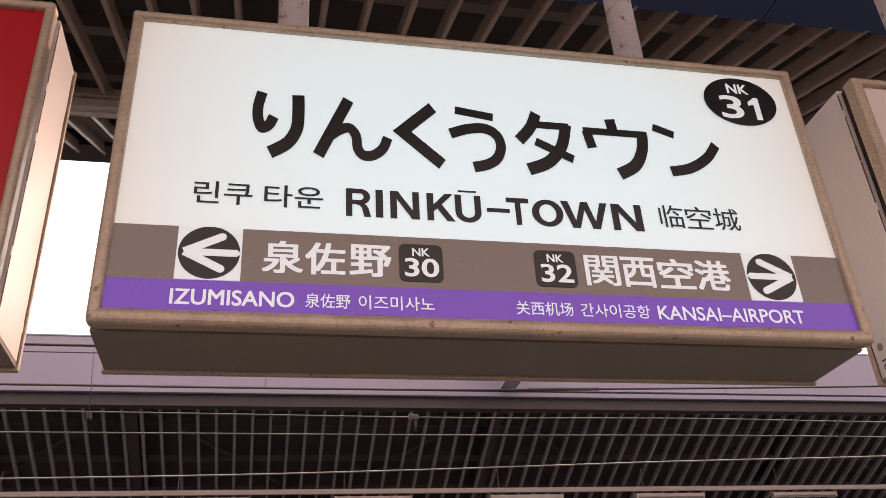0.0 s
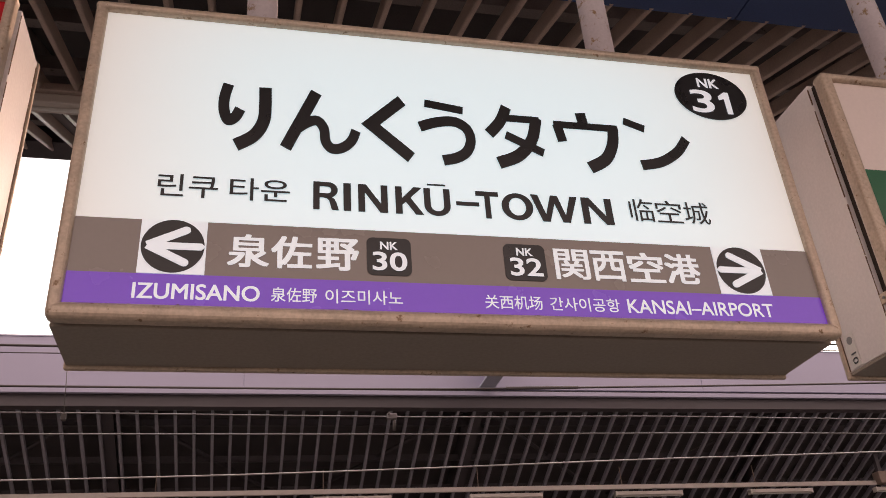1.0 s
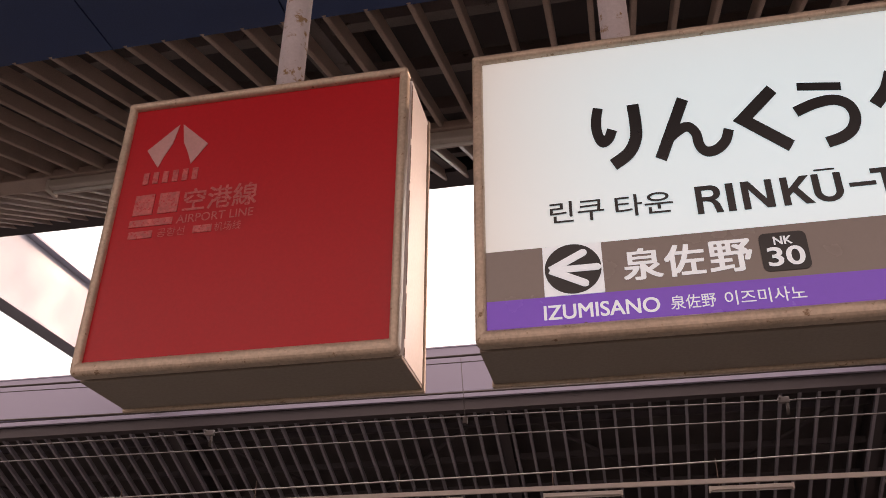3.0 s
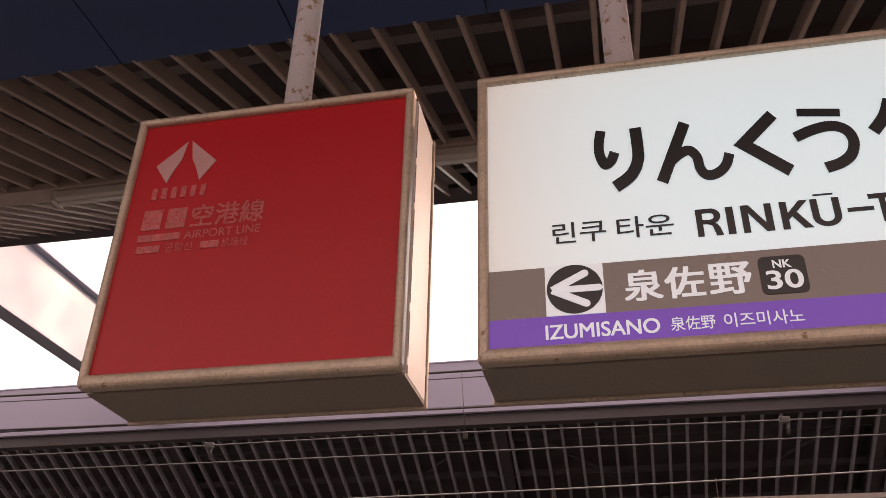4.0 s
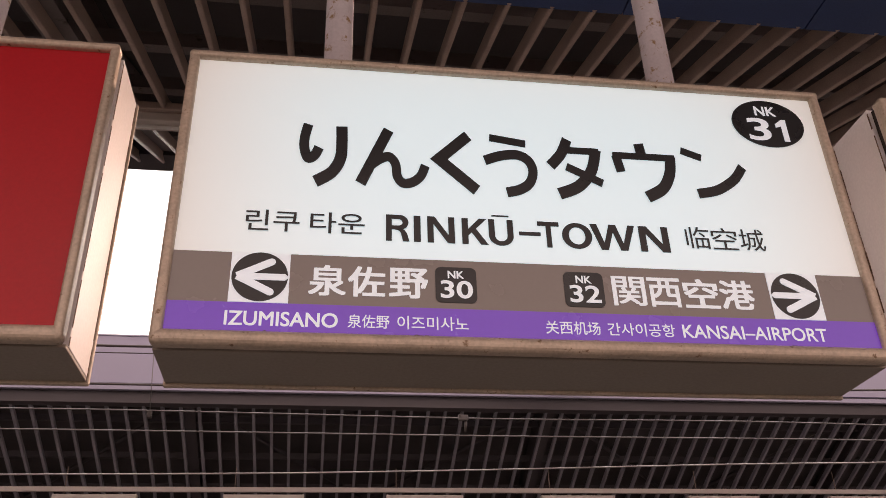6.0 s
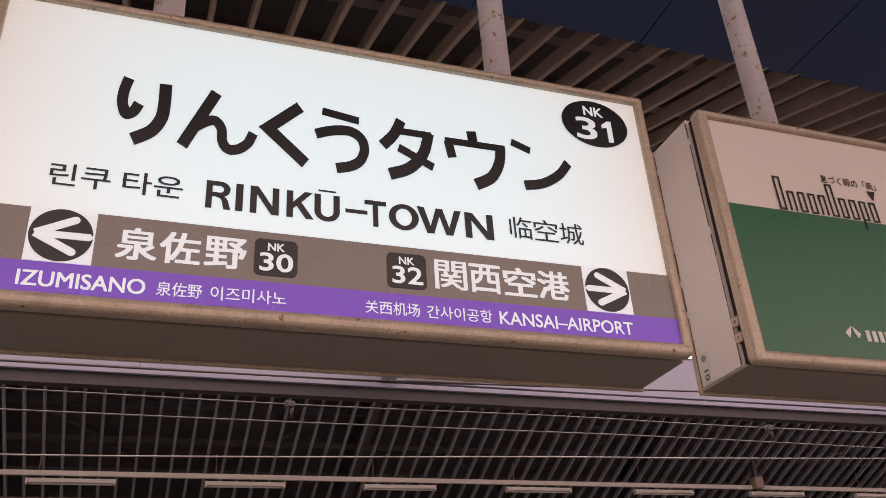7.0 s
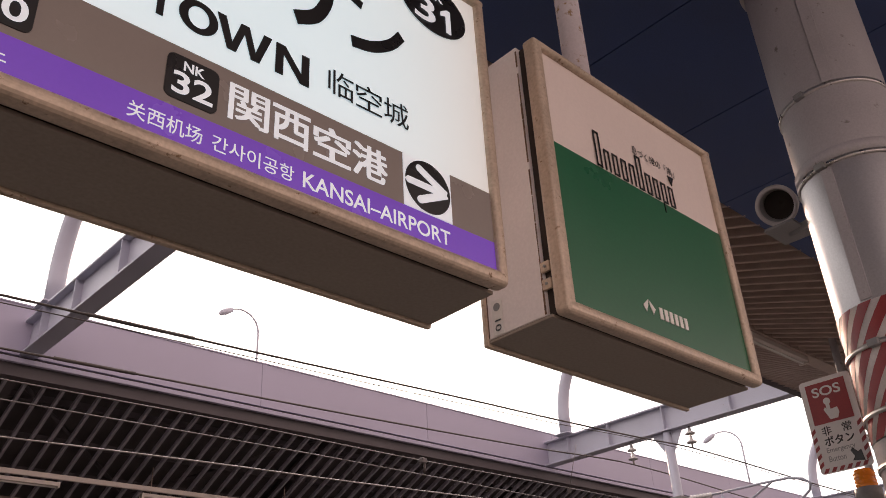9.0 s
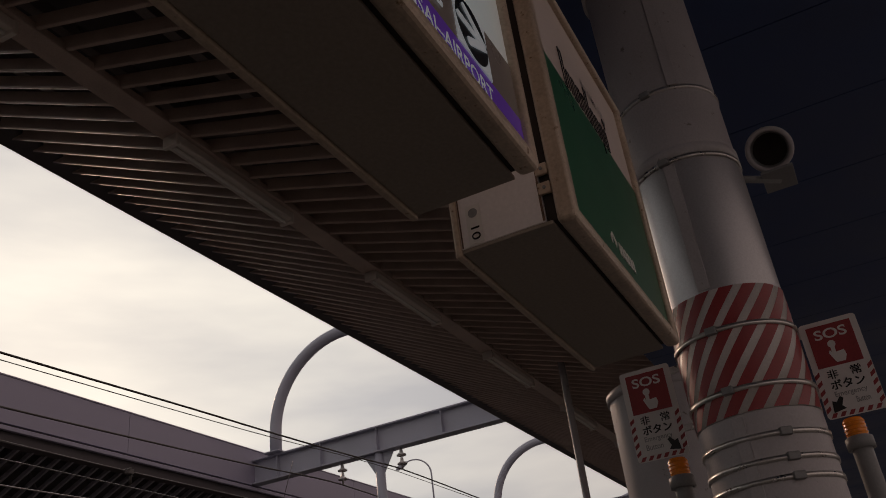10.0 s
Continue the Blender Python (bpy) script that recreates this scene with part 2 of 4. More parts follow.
def lettering(text, x0, x1, z0, z1, y, material, parent, wide=0.0, tall=None, label="", facing=None, name="lettering"):
    """Printed characters that fill a rectangle on an upright panel facing -y (or placed by the matrix facing).
    wide, tall: how far the strokes are spread for a bolder weight, across and upwards."""
    tall = wide if tall is None else tall
    c = bpy.data.curves.new("lettering", "FONT")
    thin = wide <= 0.008 or text.isascii() and "M" not in text or "–" in text
    c.body, c.resolution_u, c.offset = text, 5, (wide + tall) / 2 if thin else 0.0
    t = bpy.data.objects.new("lettering", c)
    scene.collection.objects.link(t)
    bpy.context.view_layer.update()
    flat = bpy.data.meshes.new_from_object(t.evaluated_get(bpy.context.evaluated_depsgraph_get()))
    bpy.data.objects.remove(t)
    co = np.array([v.co[:] for v in flat.vertices])
    polys = [tuple(p.vertices) for p in flat.polygons]
    bpy.data.meshes.remove(flat)
    steps = [(0, 0)] + ([] if thin else [(wide * i, tall * j) for i in (-1, 1) for j in (-1, 1)])
    faces = [tuple(q + len(co) * i for q in p) for i in range(len(steps)) for p in polys]
    v = np.concatenate([np.stack((co[:, 0] + dx, np.full(len(co), y - 0.00004 * i), co[:, 1] + dz), 1) for i, (dx, dz) in enumerate(steps)])
    for k, lo, hi in ((0, x0, x1), (2, z0, z1)):
        a, b = v[:, k].min(), v[:, k].max()
        v[:, k] = lo + (v[:, k] - a) / (b - a) * (hi - lo)
    me = bpy.data.meshes.new(name)
    me.from_pydata(v.tolist(), [], faces)
    if facing:
        me.transform(facing)
    me.materials.append(material)
    o = new(name, me)
    o.parent = parent
    o.matrix_parent_inverse = world_of(parent).inverted()
    return tagged(o, label)


def plate(name, x0, x1, z0, z1, y, material, parent, thick=0.003, label="", corner=0.0, facing=None):
    bm = B()
    if corner:
        out = []
        for cx, cz, a0 in ((x1 - corner, z1 - corner, 0), (x0 + corner, z1 - corner, 90), (x0 + corner, z0 + corner, 180), (x1 - corner, z0 + corner, 270)):
            out += [(cx + corner * math.cos(radians(a0 + k * 15)), cz + corner * math.sin(radians(a0 + k * 15))) for k in range(7)]
        slab(bm, out, y, thick)
    else:
        box(bm, x0, x1, y, y + thick, z0, z1)
    if facing:
        bm.transform(facing)
    return part(name, bm, material, parent, label)


def slab(bm, outline, y, thick):
    """A flat piece with the outline (x, z), its front at y."""
    a = [bm.verts.new((x, y, z)) for x, z in outline]
    b = [bm.verts.new((x, y + thick, z)) for x, z in outline]
    bm.faces.new(a)
    bm.faces.new(list(reversed(b)))
    for i in range(len(a)):
        j = (i + 1) % len(a)
        bm.faces.new((a[i], a[j], b[j], b[i]))
    return bm


def oval(cx, cz, rx, rz, n=48):
    return [(cx + rx * math.cos(2 * math.pi * k / n), cz + rz * math.sin(2 * math.pi * k / n)) for k in range(n)]


# ---- ground, platforms, tracks ----
setting("ground", box(B(), -900, 900, -900, 900, -1.6, -1.2), M_GROUND, "open ground round the elevated tracks", "ground")
setting("floor", box(B(), -60, 90, -6.0, 7.2, -1.2, 0.0), M_CONC, "grey concrete station platform", "platform")
setting("pavement", box(B(), -60, 90, 21.6, 34, -1.2, 0.0), M_CONC, "concrete platform across the tracks", "platform")
setting("road", box(B(), -60, 90, 7.25, 21.55, -1.19, -1.0), M_BALLAST, "ballast bed under the tracks", "track bed")

# ---- the canopy over the platform: flat navy panels, then rising slats ----
NAVY_Z, Y_IN, Y_OUT, Z_IN, Z_OUT = 6.065, 4.16, 9.91, 6.065, 8.48
Y_BACK = -2.4
Y_RAIL = 6.70
Z_RAIL = Z_IN + 0.335 * (Y_RAIL - Y_IN)
RISE = (Z_OUT - Z_RAIL) / (Y_OUT - Y_RAIL)
bm = B()
x = -3.53 - 1.395 * 22
while x < 70:
    box(bm, x + 0.006, x + 1.395 - 0.006, Y_BACK, Y_IN, NAVY_Z, NAVY_Z + 0.05)
    x += 1.395
setting("ceiling", bm, M_NAVY, "flat navy blue ceiling panels with open joints", "ceiling")
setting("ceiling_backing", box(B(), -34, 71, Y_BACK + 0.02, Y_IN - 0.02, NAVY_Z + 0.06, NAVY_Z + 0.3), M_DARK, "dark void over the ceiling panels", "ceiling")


def sloped(bm, x0, x1, y0, y1, below, above, z_at):
    v = [bm.verts.new((xx, yy, z_at(yy) + dz)) for dz in (below, above) for xx, yy in ((x0, y0), (x1, y0), (x1, y1), (x0, y1))]
    for q in ((3, 2, 1, 0), (4, 5, 6, 7), (0, 1, 5, 4), (1, 2, 6, 5), (2, 3, 7, 6), (3, 0, 4, 7)):
        bm.faces.new([v[i] for i in q])


def own_z(y):
    """Underside of the slats: a gentle rise to the lamp rail, steeper beyond it."""
    return Z_IN + 0.335 * (y - Y_IN) if y < Y_RAIL else Z_RAIL + RISE * (y - Y_RAIL)


def far_z(y):
    return 8.52 - 0.455 * (y - 20.0)


def fin(bm, x, half, ys, tall, cut=0.018):
    """A thin upright fin along y with rounded lower edges."""
    left = [(-half + cut - cut * math.cos(radians(a)), cut - cut * math.sin(radians(a))) for a in (0, 30, 60, 90)]
    shape = [(-half, tall)] + left + [(-u, w) for u, w in reversed(left)] + [(half, tall)]
    n = len(shape)
    rows = [[bm.verts.new((x + u, y, own_z(y) + w)) for u, w in shape] for y in ys]
    for a, b in zip(rows, rows[1:]):
        for i in range(n):
            bm.faces.new((a[i], a[(i + 1) % n], b[(i + 1) % n], b[i])).smooth = 0 < i < n - 2
    bm.faces.new(rows[0])
    bm.faces.new(list(reversed(rows[-1])))


bm = B()
for k in range(-110, 230):
    xx = -0.018 + 0.3098 * k
    fin(bm, xx, 0.022, (Y_IN - 0.02, Y_RAIL, Y_OUT - 0.1), 0.15)
setting("ceiling_slats", bm, M_SLAT, "rows of painted metal ceiling slats under the canopy", "ceiling slats")
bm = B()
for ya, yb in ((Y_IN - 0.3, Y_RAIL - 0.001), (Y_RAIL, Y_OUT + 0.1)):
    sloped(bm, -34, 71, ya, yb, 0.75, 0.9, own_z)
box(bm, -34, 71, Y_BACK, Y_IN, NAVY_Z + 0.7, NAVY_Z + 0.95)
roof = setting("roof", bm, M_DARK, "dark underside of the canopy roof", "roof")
for yy in (4.75, 5.75, 6.75, 8.2, 9.1):
    part("purlin", box(B(), -34, 71, yy - 0.05, yy + 0.05, own_z(yy) + 0.25, own_z(yy) + 0.4), M_STEEL, roof)
for xx in (-11.9, -2.2, 5.75, 14.5, 23.3, 32, 41):
    for ya, yb in ((Y_IN, Y_RAIL - 0.001), (Y_RAIL, Y_OUT)):
        bm = B()
        sloped(bm, xx - 0.14, xx + 0.14, ya, yb, 0.16, 0.7, own_z)
        part("rafter", bm, M_STEEL, roof)
RAIL_Z = 6.87
setting("lamp_rail", box(B(), -34, 71, 6.62, 6.86, RAIL_Z, RAIL_Z + 0.09, 0.01), M_SLAT, "long grey steel rail carrying the lamps", "rail")
bm = B()
box(bm, -34, 71, Y_OUT - 0.06, Y_OUT + 0.12, Z_OUT - 0.02, Z_OUT + 1.2)
box(bm, -34, 71, Y_OUT - 0.3, Y_OUT - 0.07, Z_OUT - 0.05, Z_OUT + 0.12)
setting("canopy_edge", bm, M_GUTTER, "brown-grey edge board and gutter of the canopy", "gutter")


def tube_lamp(name, x, y, z, rods, group, length=1.95):
    t = thing(name, (x, y, z), "unlit white fluorescent lamp under the " + ("canopy rail" if not rods else "far canopy, hung on rods"), "lamp", group)
    part("housing", box(B(), x, x + length, y - 0.085, y + 0.085, z - 0.03, z + 0.07, 0.015), M_LAMP, t)
    part("tube", tube(B(), [(x + 0.06, y, z - 0.045), (x + length - 0.06, y, z - 0.045)], 0.02, 10), M_PRINT, t)
    for e in (x, x + length - 0.05):
        part("end_cap", box(B(), e, e + 0.05, y - 0.09, y + 0.09, z - 0.065, z + 0.075, 0.012), M_LAMP, t)
    if not rods:
        part("hanger_wire", tube(B(), [(x + 0.18, y, z + 0.16), (x + 0.1, y - 0.12, own_z(y) + 0.05)], 0.007, 6), M_BROWN, t)
        part("hanger_wire", tube(B(), [(x + 0.18, y, z + 0.16), (x + 0.3, y - 0.1, own_z(y) + 0.05)], 0.007, 6), M_BROWN, t)
    if rods:
        part("rod", tube(B(), [(x + 0.25, y, z + 0.06), (x + 0.25, y, z + 0.75)], 0.012, 6), M_BROWN, t)
    return t


own_lamp = tube_lamp("tube_lamp", 5.38, 6.74, RAIL_Z - 0.075, False, "lamps under the canopy")
for k in (-10, -9, -8, -7, -6, -5, -4, -3, -2, -1, 1, 2, 3, 4, 5, 6):
    copy_thing(own_lamp, Matrix.Translation((5.38 + 3.78 * k, 6.74, RAIL_Z - 0.075)))

# ---- the canopy across the tracks ----
fascia = setting("trim_fascia", box(B(), -95, 118, 19.74, 19.85, 8.98, 10.13), M_FASCIA, "lilac-grey fascia of the far canopy", "fascia")
for k in range(-16, 20):
    part("panel", box(B(), 5.9 * k + 0.004, 5.9 * (k + 1) - 0.004, 19.7, 19.738, 8.98, 10.15, 0.006, 1), M_FASCIA, fascia)
setting("trim_coping", box(B(), -95, 118, 19.68, 19.87, 10.152, 10.19, 0.006), M_FASCIA, "thin metal coping on the fascia", "coping")
setting("trim_lip", box(B(), -95, 118, 19.62, 19.72, 8.79, 8.90, 0.01), M_FASCIA, "pale metal lip below the fascia", "fascia")
setting("gutter", box(B(), -95, 118, 19.75, 20.05, 8.52, 8.97), M_GUTTER, "dark box gutter of the far canopy", "gutter")
bm = B()
for k in range(-200, 260):
    xx = 0.16 + 0.4203 * k
    sloped(bm, xx - 0.033, xx + 0.033, 20.0, 23.7, 0.0, 0.12, far_z)
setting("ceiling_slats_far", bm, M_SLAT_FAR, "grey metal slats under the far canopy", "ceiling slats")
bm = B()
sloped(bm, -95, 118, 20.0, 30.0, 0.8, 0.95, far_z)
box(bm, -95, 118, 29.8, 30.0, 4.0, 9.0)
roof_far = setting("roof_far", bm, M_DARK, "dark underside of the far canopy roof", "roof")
for yy in (20.8, 22.0, 23.1):
    part("purlin", box(B(), -95, 118, yy - 0.06, yy + 0.06, far_z(yy) + 0.25, far_z(yy) + 0.4), M_GUTTER, roof_far)
for k in range(-9, 12):
    bm = B()
    sloped(bm, 5.75 + 8.8 * k - 0.15, 5.75 + 8.8 * k + 0.15, 20.0, 24.0, 0.14, 0.7, far_z)
    part("rafter", bm, M_GUTTER, roof_far)
    for d in (-1, 1):
        xa = 5.75 + 8.8 * k
        part("brace", tube(B(), [(xa, 20.2, far_z(20.2) + 0.35), (xa + d * 4.3, 23.5, far_z(23.5) + 0.35)], 0.05, 8), M_GUTTER, roof_far)
setting("beam_far", box(B(), -95, 118, 23.7, 23.95, 6.42, 6.92, 0.01), M_BROWN, "brown steel edge beam of the far canopy", "beam")
wall_far = setting("wall_far", box(B(), -95, 118, 24.72, 24.9, 0.0, 6.9), M_CONC, "concrete wall across the tracks", "wall")
for k in range(-40, 50):
    part("pane", box(B(), 2.4 * k + 0.05, 2.4 * k + 2.3, 24.66, 24.7, 3.2, 6.6), M_GLASSY, wall_far)
FL_Y, FL_Z = 21.8, 6.84
setting("lamp_rail_far", box(B(), -95, 118, FL_Y - 0.04, FL_Y + 0.04, FL_Z + 0.14, FL_Z + 0.26, 0.01), M_LAMP, "pale rail carrying lamps under the far canopy", "rail")
far_lamp = tube_lamp("tube_lamp", -2.2, FL_Y, FL_Z, True, "lamps under the far canopy")
for k in range(-12, 22):
    if k:
        copy_thing(far_lamp, Matrix.Translation((-2.2 + 3.99 * k, FL_Y, FL_Z)))


# ---- beams and arches across the tracks ----
def cross_beam(x, top=9.76, ribs=(10.6, 12.6, 14.9, 17.0, 18.7)):
    t = thing("cross_beam", (x, 14.4, 9.0), "lilac-grey painted steel I-beam over the tracks", "beam", "beams over the tracks")
    part("web", box(B(), x - 0.03, x + 0.03, 8.3, 19.7, 9.04, top), M_BEAM, t)
    part("flange", box(B(), x - 0.2, x + 0.2, 8.3, 19.7, 8.99, 9.04, 0.006), M_BEAM, t)
    part("flange", box(B(), x - 0.2, x + 0.2, 8.3, 19.7, top, top + 0.05, 0.006), M_BEAM, t)
    for yy in ribs:
        part("stiffener", box(B(), x - 0.19, x + 0.19, yy - 0.012, yy + 0.012, 9.04, top), M_BEAM, t)
    return t


def arch(x):
    t = thing("arch", (x, 14.4, 9.8), "grey round steel arch standing on the beam", "arch", "arches over the tracks")
    pts = [(x, 18.73, 9.82), (x, 18.73, 10.5)]
    pts += [(x, 15.85 + 2.88 * math.cos(a), 10.5 + 2.88 * math.sin(a)) for a in (radians(d) for d in range(6, 91, 6))]
    pts += [(x, 2 * 14.85 - y, z) for _, y, z in reversed(pts)]
    part("pipe", tube(B(), pts, 0.2, 20), M_BEAM, t)
    for yy in (18.73, 2 * 14.85 - 18.73):
        part("base_plate", box(B(), x - 0.3, x + 0.3, yy - 0.3, yy + 0.3, 9.812, 9.85, 0.005), M_BEAM, t)
    return t


cross_beam(-11.9, 10.65, ())
BEAMS = (5.88, 23.35, 41.6, 59.2)
first_beam, first_arch = cross_beam(0.0), arch(0.0)
for i, xx in enumerate(BEAMS):
    (copy_thing(first_beam, Matrix.Translation((xx, 14.4, 9.0))) if i else first_beam).matrix_basis = Matrix.Translation((xx, 14.4, 9.0))
ARCHES = (5.88, 23.2, 41.6, 59.2)
for i, xx in enumerate(ARCHES):
    (copy_thing(first_arch, Matrix.Translation((xx, 14.4, 9.8))) if i else first_arch).matrix_basis = Matrix.Translation((xx, 14.4, 9.8))


# ---- signs ----
FY, Z0, Z1 = 2.14, 2.63, 3.628


def box_sign(name, x0, x1, label, poles, face_mat, rim=0.032):
    """A hanging box sign: sheet-metal body, tube frame, face panel and ceiling poles."""
    t = thing(name, ((x0 + x1) / 2, 2.3, 2.59), label, "sign", "hanging signs in a row")
    part("body", box(B(), x0 - rim + 0.002, x1 + rim - 0.002, 2.206, 2.452, 2.600, 3.660, 0.003), M_BODY, t, "beige painted sheet-metal box")
    part("bottom_panel", box(B(), x0 - rim + 0.003, x1 + rim - 0.003, 2.186, 2.451, 2.588, 2.5995, 0.002), M_UNDER_SHADE, t, "bottom panel, underside shade in its brown colour")
    part("gasket", box(B(), x0 - rim + 0.018, x1 + rim - 0.018, 2.172, 2.205, 2.602, 3.648), M_GAP, t, "dark seam behind the frame")
    part("back_rim", box(B(), x0 - rim - 0.004, x1 + rim + 0.004, 2.452, 2.472, 2.578, 3.668, 0.006), M_FRAME, t)
    for za, zb in ((2.585, Z0 + 0.002), (Z1 - 0.002, 3.656)):
        part("frame_rail", box(B(), x0 - rim - 0.001, x1 + rim + 0.001, 2.118, 2.176, za, zb, min(0.02, (zb - za) * 0.42), 4), M_FRAME, t, "rounded beige metal rail with rust specks")
    for xa, xb in ((x0 - rim, x0 + 0.002), (x1 - 0.002, x1 + rim)):
        part("frame_rail", box(B(), xa, xb, 2.1195, 2.1745, 2.60, 3.645, 0.013, 4), M_FRAME, t)
    rusty = random.Random(int(1000 * abs(x0)))
    for side in (-1, 1):
        xs = x0 - rim + 0.002 if side < 0 else x1 + rim - 0.002
        for yy in (2.208, 2.447):
            z = 2.603
            while z < 3.62:
                ln, w = rusty.uniform(0.02, 0.11), rusty.uniform(0.0012, 0.0042)
                part("rust_streak", box(B(), min(xs, xs + side * 0.0012), max(xs, xs + side * 0.0012), yy - w, yy + w, z, min(z + ln, 3.64)), M_RUST, t)
                z += ln + rusty.choice((0.0, 0.0, 0.004, 0.03))
    part("face_panel", box(B(), x0, x1, FY, FY + 0.02, Z0, Z1), face_mat, t)
    for px in poles:
        part("pole", tube(B(), [(px, 2.3, 3.655), (px, 2.3, NAVY_Z + 0.02)], 0.052, 24), M_PIPE, t, "painted steel pole with rust stains")
        part("flange", lathe(B(), (px, 2.3, 3.660), (0, 0, 1), [(0, 0.0), (0, 0.085), (0.012, 0.085), (0.014, 0.05)]), M_PIPE, t)
        part("ceiling_flange", lathe(B(), (px, 2.3, NAVY_Z - 0.015), (0, 0, 1), [(0, 0.05), (0, 0.095), (0.014, 0.095), (0.014, 0.0)]), M_PIPE, t)
    return t


name_sign = box_sign("station_name_sign", -0.43, 1.77, "large lit white station name sign hanging from poles", (0.034, 1.284), M_WHITE)
S = name_sign
T1, T2, T3, T4 = FY - 0.003, FY - 0.006, FY - 0.0072, FY - 0.009
plate("grey_band", -0.43, 1.77, 2.7235, 2.888, T1, M_GREY, S, label="taupe grey direction band")
plate("purple_band", -0.43, 1.77, Z0, 2.7235, T1, M_PURPLE, S, label="purple lower band")


def ribbon(points, width, smooth=True, n=6):
    """Outline of a brush stroke of even width along a path."""
    pts = [Vector((u, v)) for u, v in points]
    if smooth and len(pts) > 2:
        fine = []
        for i in range(len(pts) - 1):
            p0, p1, p2, p3 = pts[max(i - 1, 0)], pts[i], pts[i + 1], pts[min(i + 2, len(pts) - 1)]
            fine += [0.5 * (2 * p1 + (p2 - p0) * u + (2 * p0 - 5 * p1 + 4 * p2 - p3) * u * u + (3 * p1 - p0 - 3 * p2 + p3) * u**3) for u in (k / n for k in range(n))]
        pts = fine + [pts[-1]]
    left, right = [], []
    for i, p in enumerate(pts):
        d0 = (p - pts[i - 1]).normalized() if i else (pts[1] - p).normalized()
        d1 = (pts[i + 1] - p).normalized() if i + 1 < len(pts) else d0
        m = (d0 + d1).normalized()
        side = Vector((-m.y, m.x)) * (width / 2 / max(0.35, m.dot(d1)))
        left.append(p + side)
        right.append(p - side)
    return [tuple(q) for q in left + right[::-1]]


# the seven kana as brush strokes (path, stroke width, smooth), drawn 105 units high
KANA = (
    ((-0.080, 0.0), [([(13, 0), (8, 22), (8, 42), (15, 59), (26, 54), (33, 40)], 17, True), ([(71, 1), (72, 30), (70, 58), (56, 82), (29, 99)], 20, True)]),
    ((0.101, 0.0), [([(57, 2), (9, 98)], 19, False), ([(24, 68), (42, 55), (58, 50), (69, 62), (72, 83), (82, 94), (98, 92), (113, 80), (121, 62)], 16, True)]),
    ((0.344, 0.0), [([(70, 4), (16, 49), (81, 100)], 19.5, False)]),
    ((0.524, 0.0), [([(13, 5), (79, 13)], 13, False), ([(2, 47), (32, 37), (62, 34), (82, 44), (88, 63), (80, 83), (62, 95), (38, 101)], 17, True)]),
    ((0.735, 0.0), [([(45, 0), (31, 27), (9, 50)], 19, True), ([(36, 20), (102, 20)], 12, False), ([(97, 16), (84, 55), (57, 84), (20, 99)], 20, True), ([(38, 50), (102, 77)], 14, False)]),
    ((0.975, 0.0), [([(53, 0), (56, 24)], 19, False), ([(0, 24), (119, 24)], 12, False), ([(6, 24), (12, 54)], 17, False), ([(110, 22), (104, 52), (86, 80), (54, 97)], 20, True)]),
    ((1.218, 0.0), [([(4, 8), (42, 20)], 13, False), ([(22, 86), (60, 78), (96, 58), (119, 33)], 17, True)]),
)
for (xa, _), strokes in KANA:
    bm = B()
    for i, (path, w, smooth) in enumerate(strokes):
        slab(bm, [(xa + 0.00188 * u, 3.380 - 0.00227 * v) for u, v in ribbon(path, w, smooth)], T1 - 0.0003 * i, 0.002)
    part("character", bm, M_BLACK, S, "large black Japanese character")
lettering("린쿠", -0.229, -0.066, 2.966, 3.042, T1, M_BLACK, S, 0.008)
lettering("타운", -0.034, 0.134, 2.966, 3.042, T1, M_BLACK, S, 0.008)


def arc(cx, cz, rx, rz, a0, a1, n=10):
    return [(cx + rx * math.cos(radians(a0 + (a1 - a0) * k / n)), cz + rz * math.sin(radians(a0 + (a1 - a0) * k / n))) for k in range(n + 1)]


